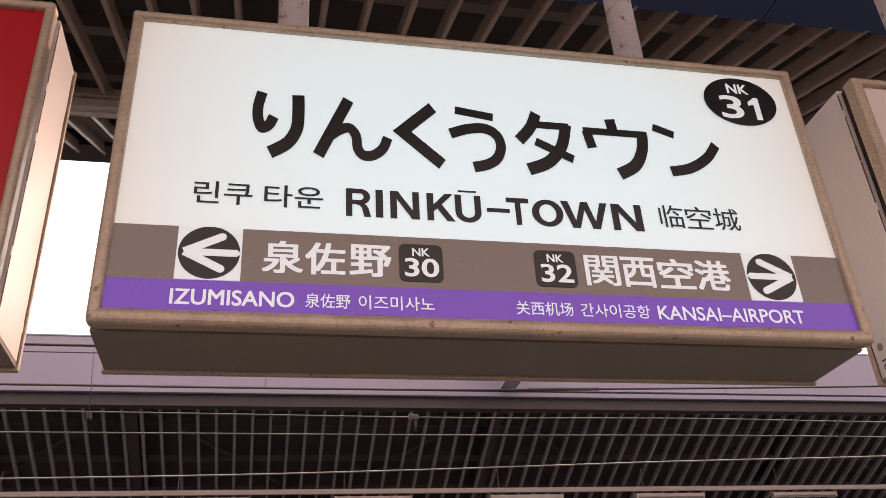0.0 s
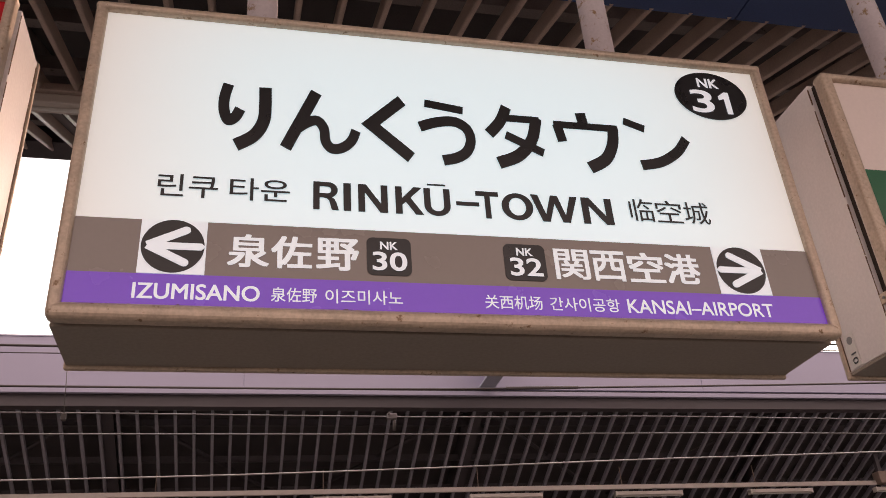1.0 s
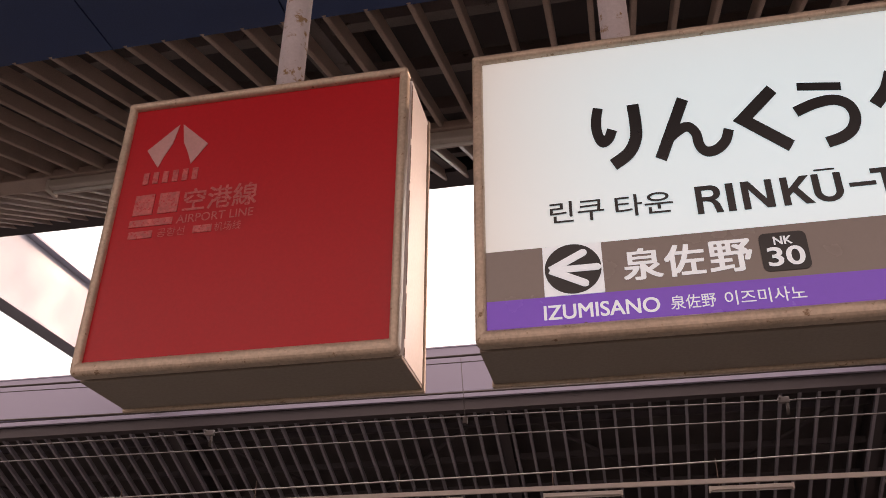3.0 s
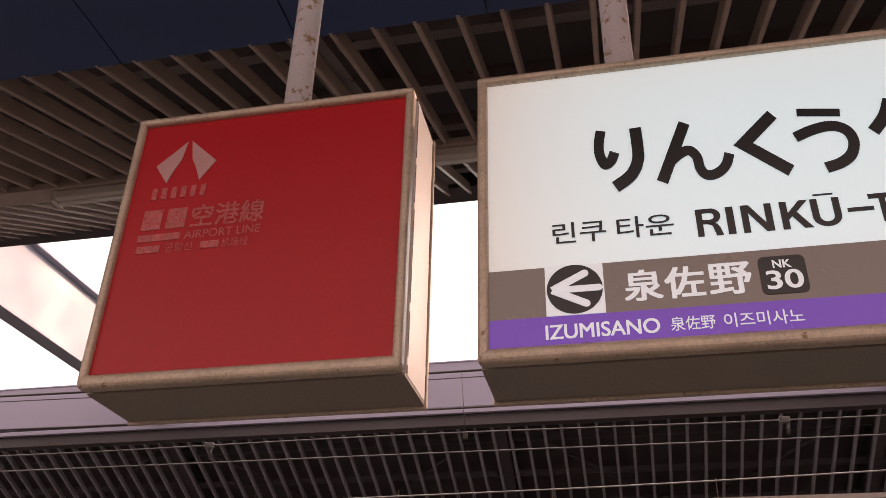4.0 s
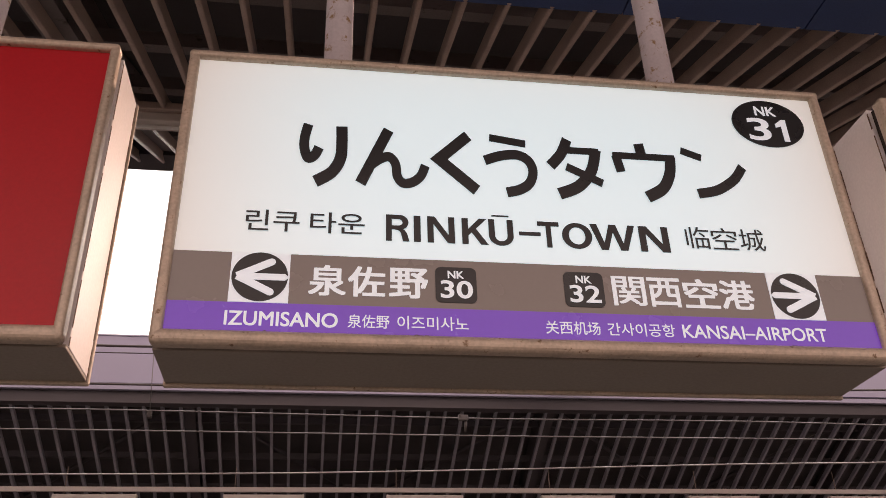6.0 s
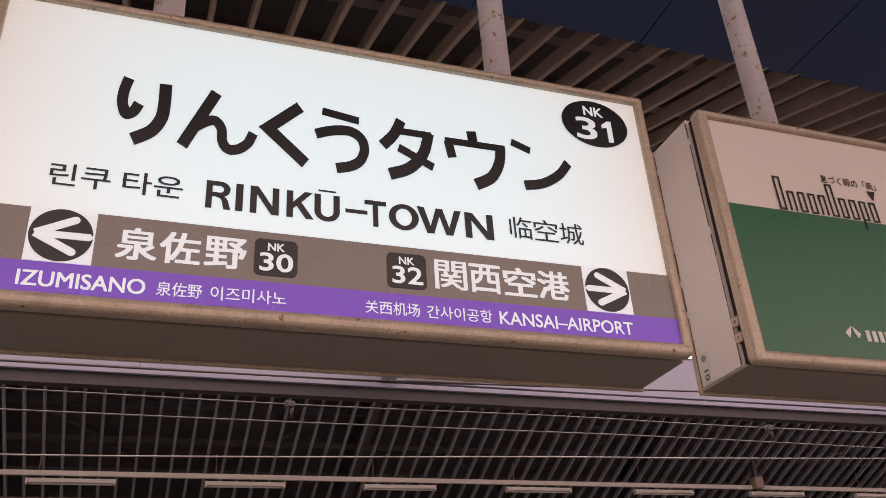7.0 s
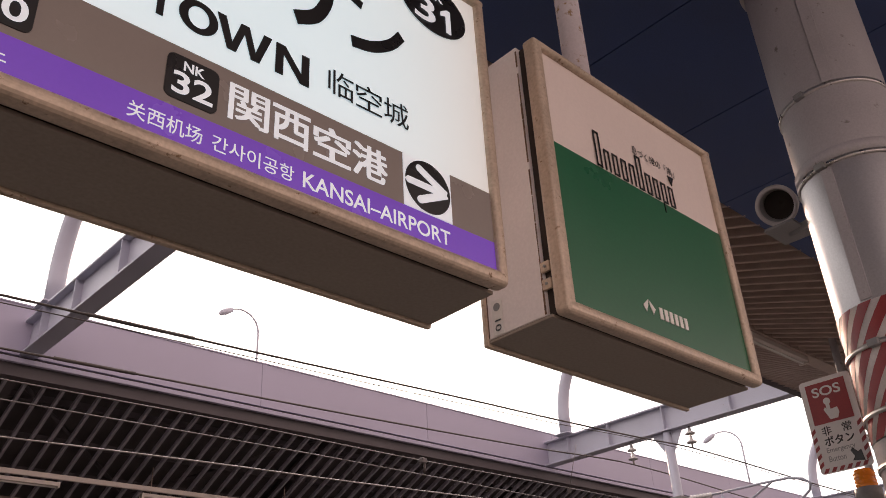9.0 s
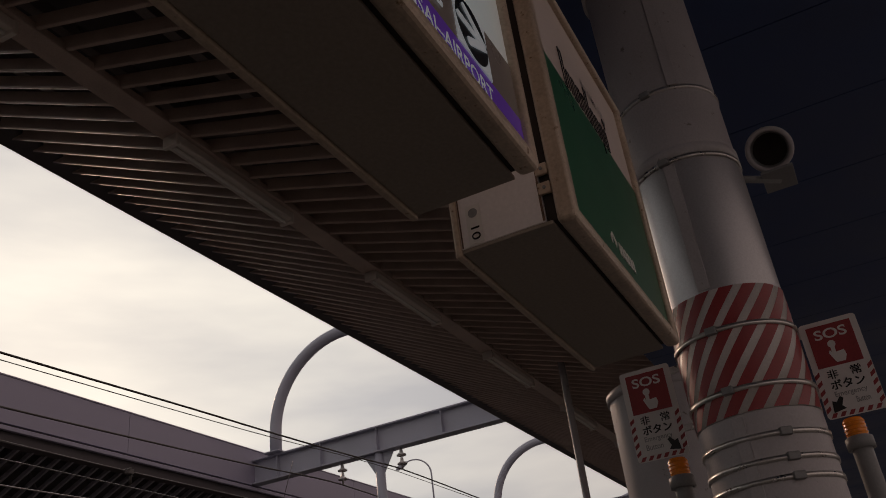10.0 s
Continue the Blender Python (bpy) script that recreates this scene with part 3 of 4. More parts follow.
# plain bold capitals, each piece an outline in a unit square
CAPITALS = {
    "I": [[(0, 0), (0, 1), (1, 1), (1, 0)]],
    "N": [[(0, 0), (0, 1), (0.27, 1), (0.77, 0.31), (0.77, 1), (1, 1), (1, 0), (0.74, 0), (0.23, 0.71), (0.23, 0)]],
    "T": [[(0, 1), (1, 1), (1, 0.83), (0.62, 0.83), (0.62, 0), (0.38, 0), (0.38, 0.83), (0, 0.83)]],
    "K": [[(0, 0), (0, 1), (0.24, 1), (0.24, 0.58), (0.66, 1), (0.96, 1), (0.54, 0.60), (1, 0), (0.71, 0), (0.37, 0.45), (0.24, 0.33), (0.24, 0)]],
    "W": [[(0, 1), (0.155, 1), (0.29, 0.27), (0.425, 1), (0.575, 1), (0.71, 0.27), (0.845, 1), (1, 1), (0.79, 0), (0.635, 0), (0.5, 0.70), (0.365, 0), (0.21, 0)]],
    "U": [[(0, 1)] + arc(0.5, 0.36, 0.5, 0.37, 180, 360, 16) + [(1, 1), (0.75, 1)] + arc(0.5, 0.37, 0.25, 0.21, 360, 180, 12) + [(0.25, 1)]],
    "R": [[(0, 0), (0, 1)] + arc(0.58, 0.72, 0.38, 0.28, 90, -90, 14) + [(0.25, 0.44), (0.25, 0.59)] + arc(0.55, 0.715, 0.15, 0.125, -90, 90, 10) + [(0.25, 0.84), (0.25, 0)],
          [(0.36, 0.445), (0.66, 0.475), (0.80, 0.42), (0.89, 0.30), (0.99, 0), (0.72, 0), (0.62, 0.33), (0.55, 0.40)]],
    "O": [arc(0.5, 0.5, 0.5, 0.505, 90, 270, 18) + arc(0.5, 0.5, 0.27, 0.335, 270, 90, 18), arc(0.5, 0.5, 0.5, 0.505, -90, 90, 18) + arc(0.5, 0.5, 0.27, 0.335, 90, -90, 18)],
}
for ch, xa, xb in (("R", 0.200, 0.274), ("I", 0.287, 0.309), ("N", 0.330, 0.417), ("K", 0.440, 0.524), ("U", 0.526, 0.606), ("T", 0.686, 0.757), ("O", 0.765, 0.865), ("W", 0.860, 1.012), ("N", 1.024, 1.124)):
    bm = B()
    for piece in CAPITALS[ch]:
        slab(bm, [(xa + u * (xb - xa), 2.950 + v * 0.095) for u, v in piece], T1, 0.002)
    part("character", bm, M_BLACK, S, "bold black capital letter")
plate("macron", 0.538, 0.594, 3.056, 3.061, T1, M_BLACK, S)
plate("dash", 0.624, 0.695, 2.991, 3.004, T1, M_BLACK, S)
for ch, xa, xb in (("临", 1.183, 1.266), ("空", 1.273, 1.362), ("城", 1.369, 1.458)):
    lettering(ch, xa, xb, 2.969, 3.052, T1, M_BLACK, S, 0.004, name="character")
for ch, xa, xb in (("泉", -0.030, 0.081), ("佐", 0.086, 0.198), ("野", 0.209, 0.328), ("関", 0.906, 1.014), ("西", 1.022, 1.130), ("空", 1.139, 1.254), ("港", 1.259, 1.374)):
    lettering(ch, xa, xb, 2.752, 2.854, T2, M_LITTEXT, S, 0.024 if ch in "泉佐野空港" else 0.017, 0.014 if ch != "関" else 0.008, name="character", label="bold white printed character")
lettering("IZUMISANO", -0.263, 0.060, 2.649, 2.695, T2, M_LITTEXT, S, 0.016, 0.010)
lettering("泉佐野", 0.089, 0.211, 2.651, 2.694, T2, M_LITTEXT, S, 0.004)
lettering("이즈미사노", 0.234, 0.446, 2.651, 2.694, T2, M_LITTEXT, S, 0.004)
lettering("关西机场", 0.681, 0.851, 2.650, 2.693, T2, M_LITTEXT, S, 0.004)
lettering("간사이공항", 0.874, 1.088, 2.650, 2.693, T2, M_LITTEXT, S, 0.004)
lettering("KANSAI–AIRPORT", 1.113, 1.590, 2.649, 2.694, T2, M_LITTEXT, S, 0.014, 0.008)
for sx0, num in ((0.355, "30"), (0.757, "32")):
    plate("number_tile", sx0 - 0.005, sx0 + 0.122, 2.743, 2.863, T2, M_BLACK, S, corner=0.018)
    lettering("NK", sx0 + 0.033, sx0 + 0.084, 2.823, 2.849, T4, M_LITTEXT, S, 0.028, 0.02)
    lettering(num, sx0 + 0.010, sx0 + 0.109, 2.756, 2.816, T4, M_LITTEXT, S, 0.022, 0.014)
part("number_disc", slab(B(), oval(1.581, 3.503, 0.137, 0.104), T2, 0.003), M_BLACK, S, "black oval station number badge")
lettering("NK", 1.537, 1.620, 3.535, 3.577, T4, M_LITTEXT, S, 0.028, 0.02)
lettering("3", 1.496, 1.582, 3.423, 3.523, T4, M_LITTEXT, S, 0.018, 0.012, name="character")
part("character", slab(B(), [(1.606 + 0.042 * u, 3.425 + 0.096 * v) for u, v in ((0.5, 0), (0.5, 0.70), (0, 0.62), (0, 0.79), (0.62, 1), (1, 1), (1, 0))], T4, 0.001), M_LITTEXT, S)


def bar(p, q, w, n=6):
    """Outline of a flat bar from p to q with a rounded far end."""
    a = math.atan2(q[1] - p[1], q[0] - p[0])
    out = [(p[0] + w * math.sin(a), p[1] - w * math.cos(a))]
    out += [(q[0] + w * math.cos(a - math.pi / 2 + math.pi * k / n), q[1] + w * math.sin(a - math.pi / 2 + math.pi * k / n)) for k in range(n + 1)]
    return out + [(p[0] - w * math.sin(a), p[1] + w * math.cos(a))]


def arrow(cx, s):
    plate("arrow_tile", cx - 0.086, cx + 0.086, 2.7235, 2.886, T2, M_LITTEXT, S)
    part("arrow_disc", slab(B(), oval(cx, 2.807, 0.082, 0.081), T3, 0.001), M_BLACK, S)
    part("arrow_shaft", slab(B(), bar((cx + 0.04 * s, 2.806), (cx - 0.074 * s, 2.806), 0.0105, 2), T4, 0.0015), M_LITTEXT, S)
    for i, d in enumerate((1, -1)):
        part("arrow_barb", slab(B(), bar((cx + 0.066 * s, 2.806), (cx - 0.032 * s, 2.806 + d * 0.050), 0.0115), T4 - 0.0005 * (i + 1), 0.0015), M_LITTEXT, S)


arrow(-0.172, -1)
arrow(1.516, 1)

R = box_sign("red_sign", -1.722, -0.716, "square red hanging sign with faded pale lettering", (-1.205,), M_RED, 0.027)


def emblem(cx, cz, w, h, y, material, parent):
    """A plain two-leaf shape in place of the operator's mark."""
    for s in (-1, 1):
        part("emblem", slab(B(), [(cx + s * 0.03 * w, cz + 0.5 * h), (cx + s * 0.5 * w, cz - 0.06 * h), (cx + s * 0.27 * w, cz - 0.5 * h), (cx + s * 0.20 * w, cz - 0.25 * h), (cx + s * 0.09 * w, cz + 0.05 * h)], y, 0.002), material, parent)


emblem(-1.53, 3.45, 0.234, 0.18, FY - 0.003, M_FADED, R)
for k in range(6):
    plate("name_bar", -1.639 + 0.037 * k, -1.639 + 0.037 * k + 0.020, 3.292, 3.340, FY - 0.003, M_FAINT, R)
for k in range(2):
    plate("name_bar", -1.652 + 0.092 * k, -1.652 + 0.092 * k + 0.072, 3.165, 3.247, FY - 0.003, M_FAINT, R)
lettering("空港線", -1.468, -1.199, 3.160, 3.252, FY - 0.003, M_FAINT, R, 0.014)
plate("name_bar", -1.657, -1.498, 3.118, 3.146, FY - 0.003, M_FAINT, R)
lettering("AIRPORT LINE", -1.482, -1.205, 3.116, 3.149, FY - 0.003, M_FAINT, R, 0.008)
plate("name_bar", -1.652, -1.565, 3.072, 3.100, FY - 0.003, M_FAINT, R)
lettering("공항선", -1.545, -1.445, 3.069, 3.104, FY - 0.003, M_FAINT, R)
plate("name_bar", -1.415, -1.348, 3.072, 3.100, FY - 0.003, M_FAINT, R)
lettering("机场线", -1.338, -1.243, 3.069, 3.104, FY - 0.003, M_FAINT, R)

G = box_sign("green_sign", 2.098, 3.160, "square hanging sign, cream above and green below", (2.565,), M_CREAM, 0.046)
plate("green_field", 2.098, 3.160, Z0, 3.235, FY - 0.003, M_GREEN, G, label="glossy dark green lower field")
lettering("息づく緑の「南」", 2.600, 2.885, 3.398, 3.438, FY - 0.003, M_BLACK, G, 0.004)
for k, (h0, h1) in enumerate(((3.237, 3.392), (3.240, 3.330), (3.240, 3.332), (3.240, 3.332), (3.240, 3.332), (3.240, 3.392), (3.240, 3.332), (3.240, 3.332), (3.195, 3.332), (3.240, 3.332))):
    xa = 2.352 + 0.0512 * k
    for d in (0, 0.026):
        plate("name_bar", xa + d, xa + d + 0.0065, h0 if d == 0 or k != 8 else 3.240, h1, FY - 0.006, M_BLACK, G)
    plate("name_bar", xa + 0.0065, xa + 0.026, h1 - 0.006, h1, FY - 0.006, M_BLACK, G)
    if k not in (1, 4):
        plate("name_bar", xa + 0.0065, xa + 0.026, 3.240, 3.246, FY - 0.006, M_BLACK, G)
part("pointer", slab(B(), [(2.828, 3.388), (2.866, 3.388), (2.847, 3.345)], FY - 0.006, 0.003), M_BLACK, G)
emblem(2.522, 2.733, 0.072, 0.05, FY - 0.006, M_PRINT, G)
for k in range(6):
    plate("name_bar", 2.582 + 0.0305 * k, 2.582 + 0.0305 * k + 0.019, 2.702, 2.746, FY - 0.006, M_PRINT, G)

SIDE = Matrix.Translation((2.054, 2.404, 0)) @ Matrix.Rotation(radians(-90), 4, "Z")
plate("sticker", -0.022, 0.022, 2.605, 2.725, -0.0025, M_PRINT, G, 0.002, facing=SIDE, label="small white number sticker")
lettering("10", -0.04, 0.0, -0.013, 0.013, -0.004, M_BLACK, G, 0.01, facing=SIDE @ Matrix.Translation((0.002, 0, 2.615)) @ Matrix.Rotation(radians(90), 4, "Y"))
part("sticker_mark", slab(B(), oval(2.404 - 2.404, 2.70, 0.014, 0.014, 20), -0.004, 0.001), M_GUN, G).data.transform(SIDE)
for zz in (2.70, 2.76):
    part("latch", box(B(), 2.052, 2.064, 2.174, 2.210, zz - 0.018, zz + 0.018, 0.003), M_FRAME, G, "small worn latch on the frame")
    part("latch_screw", tube(B(), [(2.054, 2.19, zz), (2.048, 2.19, zz)], 0.005, 8), M_GUN, G)
chip = random.Random(4)
for owner, xa, xb in ((S, -0.43, 1.77), (R, -1.722, -0.716), (G, 2.098, 3.16)):
    for k in range(26 if owner is S else 13):
        cx, w = chip.uniform(xa + 0.02, xb - 0.02), chip.uniform(0.006, 0.03)
        h = chip.uniform(0.002, 0.006)
        out = [(cx + w * math.cos(a) * chip.uniform(0.6, 1.1), Z0 + 0.0005 + abs(h * math.sin(a)) * chip.uniform(0.4, 1.1) * (1 if math.sin(a) > 0 else -0.25)) for a in (2 * math.pi * q / 9 for q in range(9))]
        part("rust_chip", slab(B(), out, 2.1365, 0.004), M_RUST, owner)

# ---- column with straps, tape and emergency boards ----
CX, CY, CR = 5.0, 2.10, 0.32
C = thing("column", (CX, CY, 0), "thick round grey steel column with straps and hazard tape", "column")


def ring(z, h, r, t=0.008):
    return lathe(B(), (CX, CY, z), (0, 0, 1), [(-h / 2, r), (-h / 2, r + t), (h / 2, r + t), (h / 2, r)], 64)


part("shaft", lathe(B(), (CX, CY, 0), (0, 0, 1), [(0, CR), (NAVY_Z, CR)], 64), M_COLUMN, C)
part("collar", lathe(B(), (CX, CY, 5.83), (0, 0, 1), [(0, CR), (0, CR + 0.025), (0.16, CR + 0.025), (0.16, CR)], 64), M_COLUMN, C)
part("wrap", lathe(B(), (CX, CY, 3.3), (0, 0, 1), [(0, CR + 0.005), (0.90, CR + 0.005)], 64), M_WRAP, C, "smooth metallic sheet wrap")
part("wrap", lathe(B(), (CX, CY, 4.24), (0, 0, 1), [(0, CR), (0, CR + 0.012), (0.07, CR + 0.012), (0.08, CR)], 64), M_COLUMN, C)
part("wrap", lathe(B(), (CX, CY, 2.1), (0, 0, 1), [(0, CR + 0.006), (0.57, CR + 0.006)], 64), M_COLUMN, C)
for zz, r in ((4.735, CR), (4.225, CR + 0.005), (3.135, CR + 0.012), (2.80, CR + 0.012), (2.545, CR + 0.007), (2.42, CR + 0.007), (2.325, CR + 0.007)):
    st = part("strap", ring(zz, 0.026, r), M_STRAP, C, "bright steel band")
    a = radians(168 if zz > 2.6 else 205)
    bm = box(B(), -0.02, 0.02, -0.03, 0.03, -0.02, 0.02, 0.004)
    bm.transform(Matrix.Translation((CX + (r + 0.008) * math.cos(a), CY + (r + 0.008) * math.sin(a), zz)) @ Matrix.Rotation(a, 4, "Z"))
    part("buckle", bm, M_GUN, st)
for a0, z0, z1 in ((172, 3.375, 4.2), (168, 2.12, 2.66), (200, 4.75, 5.83)):
    bm = B()
    for q in (box(bm, CR + 0.004, CR + 0.012, -0.035, 0.035, z0, z1, 0.003),):
        q.transform(Matrix.Translation((CX, CY, 0)) @ Matrix.Rotation(radians(a0), 4, "Z"))
    part("seam", bm, M_COLUMN, C, "overlapping sheet seam")
TAPE0, TAPE1 = 2.675, 3.365
tape = part("tape", lathe(B(), (CX, CY, TAPE0), (0, 0, 1), [(0, CR + 0.002), (0, CR + 0.009), (TAPE1 - TAPE0, CR + 0.009), (TAPE1 - TAPE0, CR + 0.002)], 64), M_TAPE_W, C, "red and white diagonal hazard tape")


def stripe(a0, z0, z1, lean, width):
    bm = B()
    n, m, r = 10, 5, CR + 0.0115
    grid = []
    for i in range(n + 1):
        z = z0 + (z1 - z0) * i / n
        c = a0 + lean * (z - z0) / CR
        grid.append([bm.verts.new((CX + r * math.cos(c + width * (j / m - 0.5)), CY + r * math.sin(c + width * (j / m - 0.5)), z)) for j in range(m + 1)])
    for i in range(n):
        for j in range(m):
            bm.faces.new((grid[i][j], grid[i][j + 1], grid[i + 1][j + 1], grid[i + 1][j])).smooth = True
    return bm


for k in range(16):
    part("stripe", stripe(2 * math.pi * k / 16 + 0.1, TAPE0, TAPE1, 0.78, 0.235), M_TAPE_R, tape)


def pipe_bar(p, q, r=0.012):
    return tube(B(), [p, q], r, 8)


def sos_board(cy, turn, way=1):
    """An emergency-button board beside the column with its beacon below."""
    F = Matrix.Translation((5.16, cy, -0.05)) @ Matrix.Rotation(radians(-90 + turn), 4, "Z")
    t = thing("emergency_sign", (5.16, cy, 2.65), "white and red emergency button sign strapped beside the column", "sign", "emergency signs at the column")
    plate("board", -0.152, 0.152, 2.705, 3.252, 0.0, M_BOARD, t, 0.006, corner=0.02, facing=F)
    plate("red_field", -0.118, 0.118, 2.985, 3.225, -0.003, M_TAPE_R, t, facing=F, label="red field of the sign")
    lettering("SOS", -0.085, 0.085, 3.142, 3.200, -0.005, M_BOARD, t, 0.024, 0.016, facing=F)
    bm = slab(B(), bar((-0.012, 3.05), (-0.012, 3.105), 0.011), -0.006, 0.002)
    slab(bm, [(-0.04, 3.06), (-0.03, 3.075), (-0.02, 3.055), (0.04, 3.062), (0.045, 3.03), (0.03, 3.0), (-0.015, 3.0)], -0.0075, 0.002)
    slab(bm, oval(-0.012, 3.108, 0.021, 0.021, 20), -0.0045, 0.001)
    bm.transform(F)
    part("pictogram", bm, M_BOARD, t, "plain white pushing pictogram")
    lettering("非", -0.085, -0.030, 2.915, 2.968, -0.003, M_BLACK, t, 0.012, facing=F)
    lettering("常", 0.035, 0.090, 2.915, 2.968, -0.003, M_BLACK, t, 0.012, facing=F)
    lettering("ボタン", -0.085, 0.090, 2.855, 2.908, -0.003, M_BLACK, t, 0.02, facing=F)
    lettering("Emergency", -0.0825 - 0.0025 * way, 0.0825 - 0.0025 * way, 2.808, 2.845, -0.003, M_GUN, t, 0.006, facing=F)
    lettering("Button", -0.05 - 0.035 * way + (0.03 if way < 0 else 0), 0.05 - 0.035 * way, 2.765, 2.798, -0.003, M_GUN, t, 0.006, facing=F)
    bm = slab(B(), [(u * way, v) for u, v in ((0.045, 2.805), (0.060, 2.818), (0.085, 2.79), (0.105, 2.80), (0.112, 2.735), (0.045, 2.748), (0.062, 2.768))], -0.003, 0.002)
    bm.transform(F)
    part("arrow", bm, M_BLACK, t)
    for k in range(5):
        for xa in (-0.149, 0.122):
            bm = slab(B(), [(xa, 2.735 + 0.048 * k), (xa + 0.027, 2.755 + 0.048 * k), (xa + 0.027, 2.778 + 0.048 * k), (xa, 2.758 + 0.048 * k)], -0.002, 0.0015)
            bm.transform(F)
            part("edge_stripe", bm, M_TAPE_R, t)
    for k in range(6):
        xa = -0.135 + 0.045 * k
        bm = slab(B(), [(xa, 2.710), (xa + 0.024, 2.710), (xa + 0.040, 2.734), (xa + 0.016, 2.734)], -0.002, 0.0015)
        bm.transform(F)
        part("edge_stripe", bm, M_TAPE_R, t)
    side = 1 if cy > CY else -1
    for zz in (3.15, 2.80):
        part("bracket", box(B(), 5.162, 5.182, min(cy, CY + side * 0.27), max(cy, CY + side * 0.27), zz - 0.02, zz + 0.02, 0.003), M_STRAP, t)
    return t


def beacon(x, y, z):
    t = thing("beacon", (x, y, 0), "small orange beacon lamp on a grey post", "lamp", "beacons at the column")
    part("lens", lathe(B(), (x, y, z), (0, 0, 1), [(0, 0.055), (0.085, 0.055), (0.098, 0.045), (0.10, 0.0)], 28), M_ORANGE, t, "ribbed orange lens")
    for k in range(4):
        part("rib", lathe(B(), (x, y, z + 0.01 + 0.02 * k), (0, 0, 1), [(0, 0.055), (0.003, 0.0585), (0.007, 0.0585), (0.01, 0.055)], 28), M_ORANGE, t)
    part("collar", lathe(B(), (x, y, z - 0.07), (0, 0, 1), [(0, 0.055), (0, 0.072), (0.06, 0.072), (0.07, 0.056)], 28), M_GUN, t)
    part("post", lathe(B(), (x, y, 0), (0, 0, 1), [(0, 0.052), (z - 0.06, 0.052)], 24), M_GUN, t)
    return t


sos_board(2.67, 0)
sos_board(1.61, 0, -1)
beacon(5.21, 2.61, 2.55)
beacon(5.23, 1.65, 2.555)

shaft = thing("vent_shaft", (11.0, 3.74, 0), "wide round grey steel shaft with a capped top", "shaft")
part("wall", lathe(B(), (11.0, 3.74, 0), (0, 0, 1), [(0, 0.62), (4.78, 0.62)], 64), M_COLUMN, shaft)
part("cap", lathe(B(), (11.0, 3.74, 4.76), (0, 0, 1), [(0, 0.62), (0, 0.645), (0.10, 0.645), (0.14, 0.60), (0.15, 0.0)], 64), M_COLUMN, shaft, "rounded grey metal cap")
part("band", lathe(B(), (11.0, 3.74, 2.4), (0, 0, 1), [(0, 0.62), (0, 0.628), (0.05, 0.628), (0.05, 0.62)], 64), M_STRAP, shaft)
post = thing("roof_post", (13.7, 5.72, 0), "slim grey steel post from platform to canopy", "post")
part("pipe", tube(B(), [(13.7, 5.72, 0), (13.7, 5.72, own_z(5.72) + 0.6)], 0.06, 16), M_COLUMN, post)
part("base_plate", box(B(), 13.55, 13.85, 5.57, 5.87, 0.0, 0.02, 0.004), M_STEEL, post)


def horn(x, y, z, r, way):
    way = Vector(way).normalized()
    t = thing("loudspeaker", (x, y, z), "round grey loudspeaker with a dark mouth", "loudspeaker", "loudspeakers at the column")
    at = Vector((x, y, z))
    part("shell", lathe(B(), at - way * 0.28, way, [(0, 0.0), (0, 0.09), (0.1, 0.1), (0.2, r * 0.9), (0.28, r), (0.29, r), (0.28, r * 0.84), (0.2, r * 0.74)], 36), M_GUN, t)
    part("rim", lathe(B(), at, way, [(-0.02, r * 0.98), (0.0, r * 1.05), (0.02, r * 1.02), (0.02, r * 0.86), (0.0, r * 0.82)], 36), M_COLUMN, t, "pale rim round the mouth")
    part("mouth", lathe(B(), at - way * 0.09, way, [(0, r * 0.8), (-0.04, 0.03), (-0.02, 0.0)], 36), M_GAP, t)
    part("bracket", box(B(), x - 0.06, x + 0.22, y - 0.1, y + 0.1, z - r - 0.05, z - r - 0.03, 0.003), M_GUN, t)
    toward = (Vector((CX, CY, z - r - 0.04)) - Vector((x, y, z - r - 0.04)))
    part("arm", tube(B(), [(x + 0.1, y, z - r - 0.04), Vector((x + 0.1, y, z - r - 0.04)) + toward.normalized() * (toward.length - CR + 0.02)], 0.025, 10), M_GUN, t)
    return t


horn(5.13, 2.65, 4.37, 0.13, (-0.86, -0.12, -0.45))
horn(5.41, 1.58, 4.50, 0.145, (-0.86, 0.05, -0.5))

# ---- wires over the tracks ----


def wire(name, label, pts, r, material, group):
    """A sagging line through the points."""
    t = thing(name, pts[0], label, "wire", group)
    pts = [Vector(p) for p in pts]
    fine = []
    for i in range(len(pts) - 1):
        p0, p1, p2, p3 = pts[max(i - 1, 0)], pts[i], pts[i + 1], pts[min(i + 2, len(pts) - 1)]
        for k in range(6):
            u = k / 6
            m1, m2 = (p2 - p0) / max((p2 - p0).x, 0.01) * (p2 - p1).x, (p3 - p1) / max((p3 - p1).x, 0.01) * (p2 - p1).x
            fine.append((2 * u**3 - 3 * u**2 + 1) * p1 + (u**3 - 2 * u**2 + u) * m1 + (-2 * u**3 + 3 * u**2) * p2 + (u**3 - u**2) * m2)
    part("strand", tube(B(), fine + [pts[-1]], r, 6), material, t)
    return t


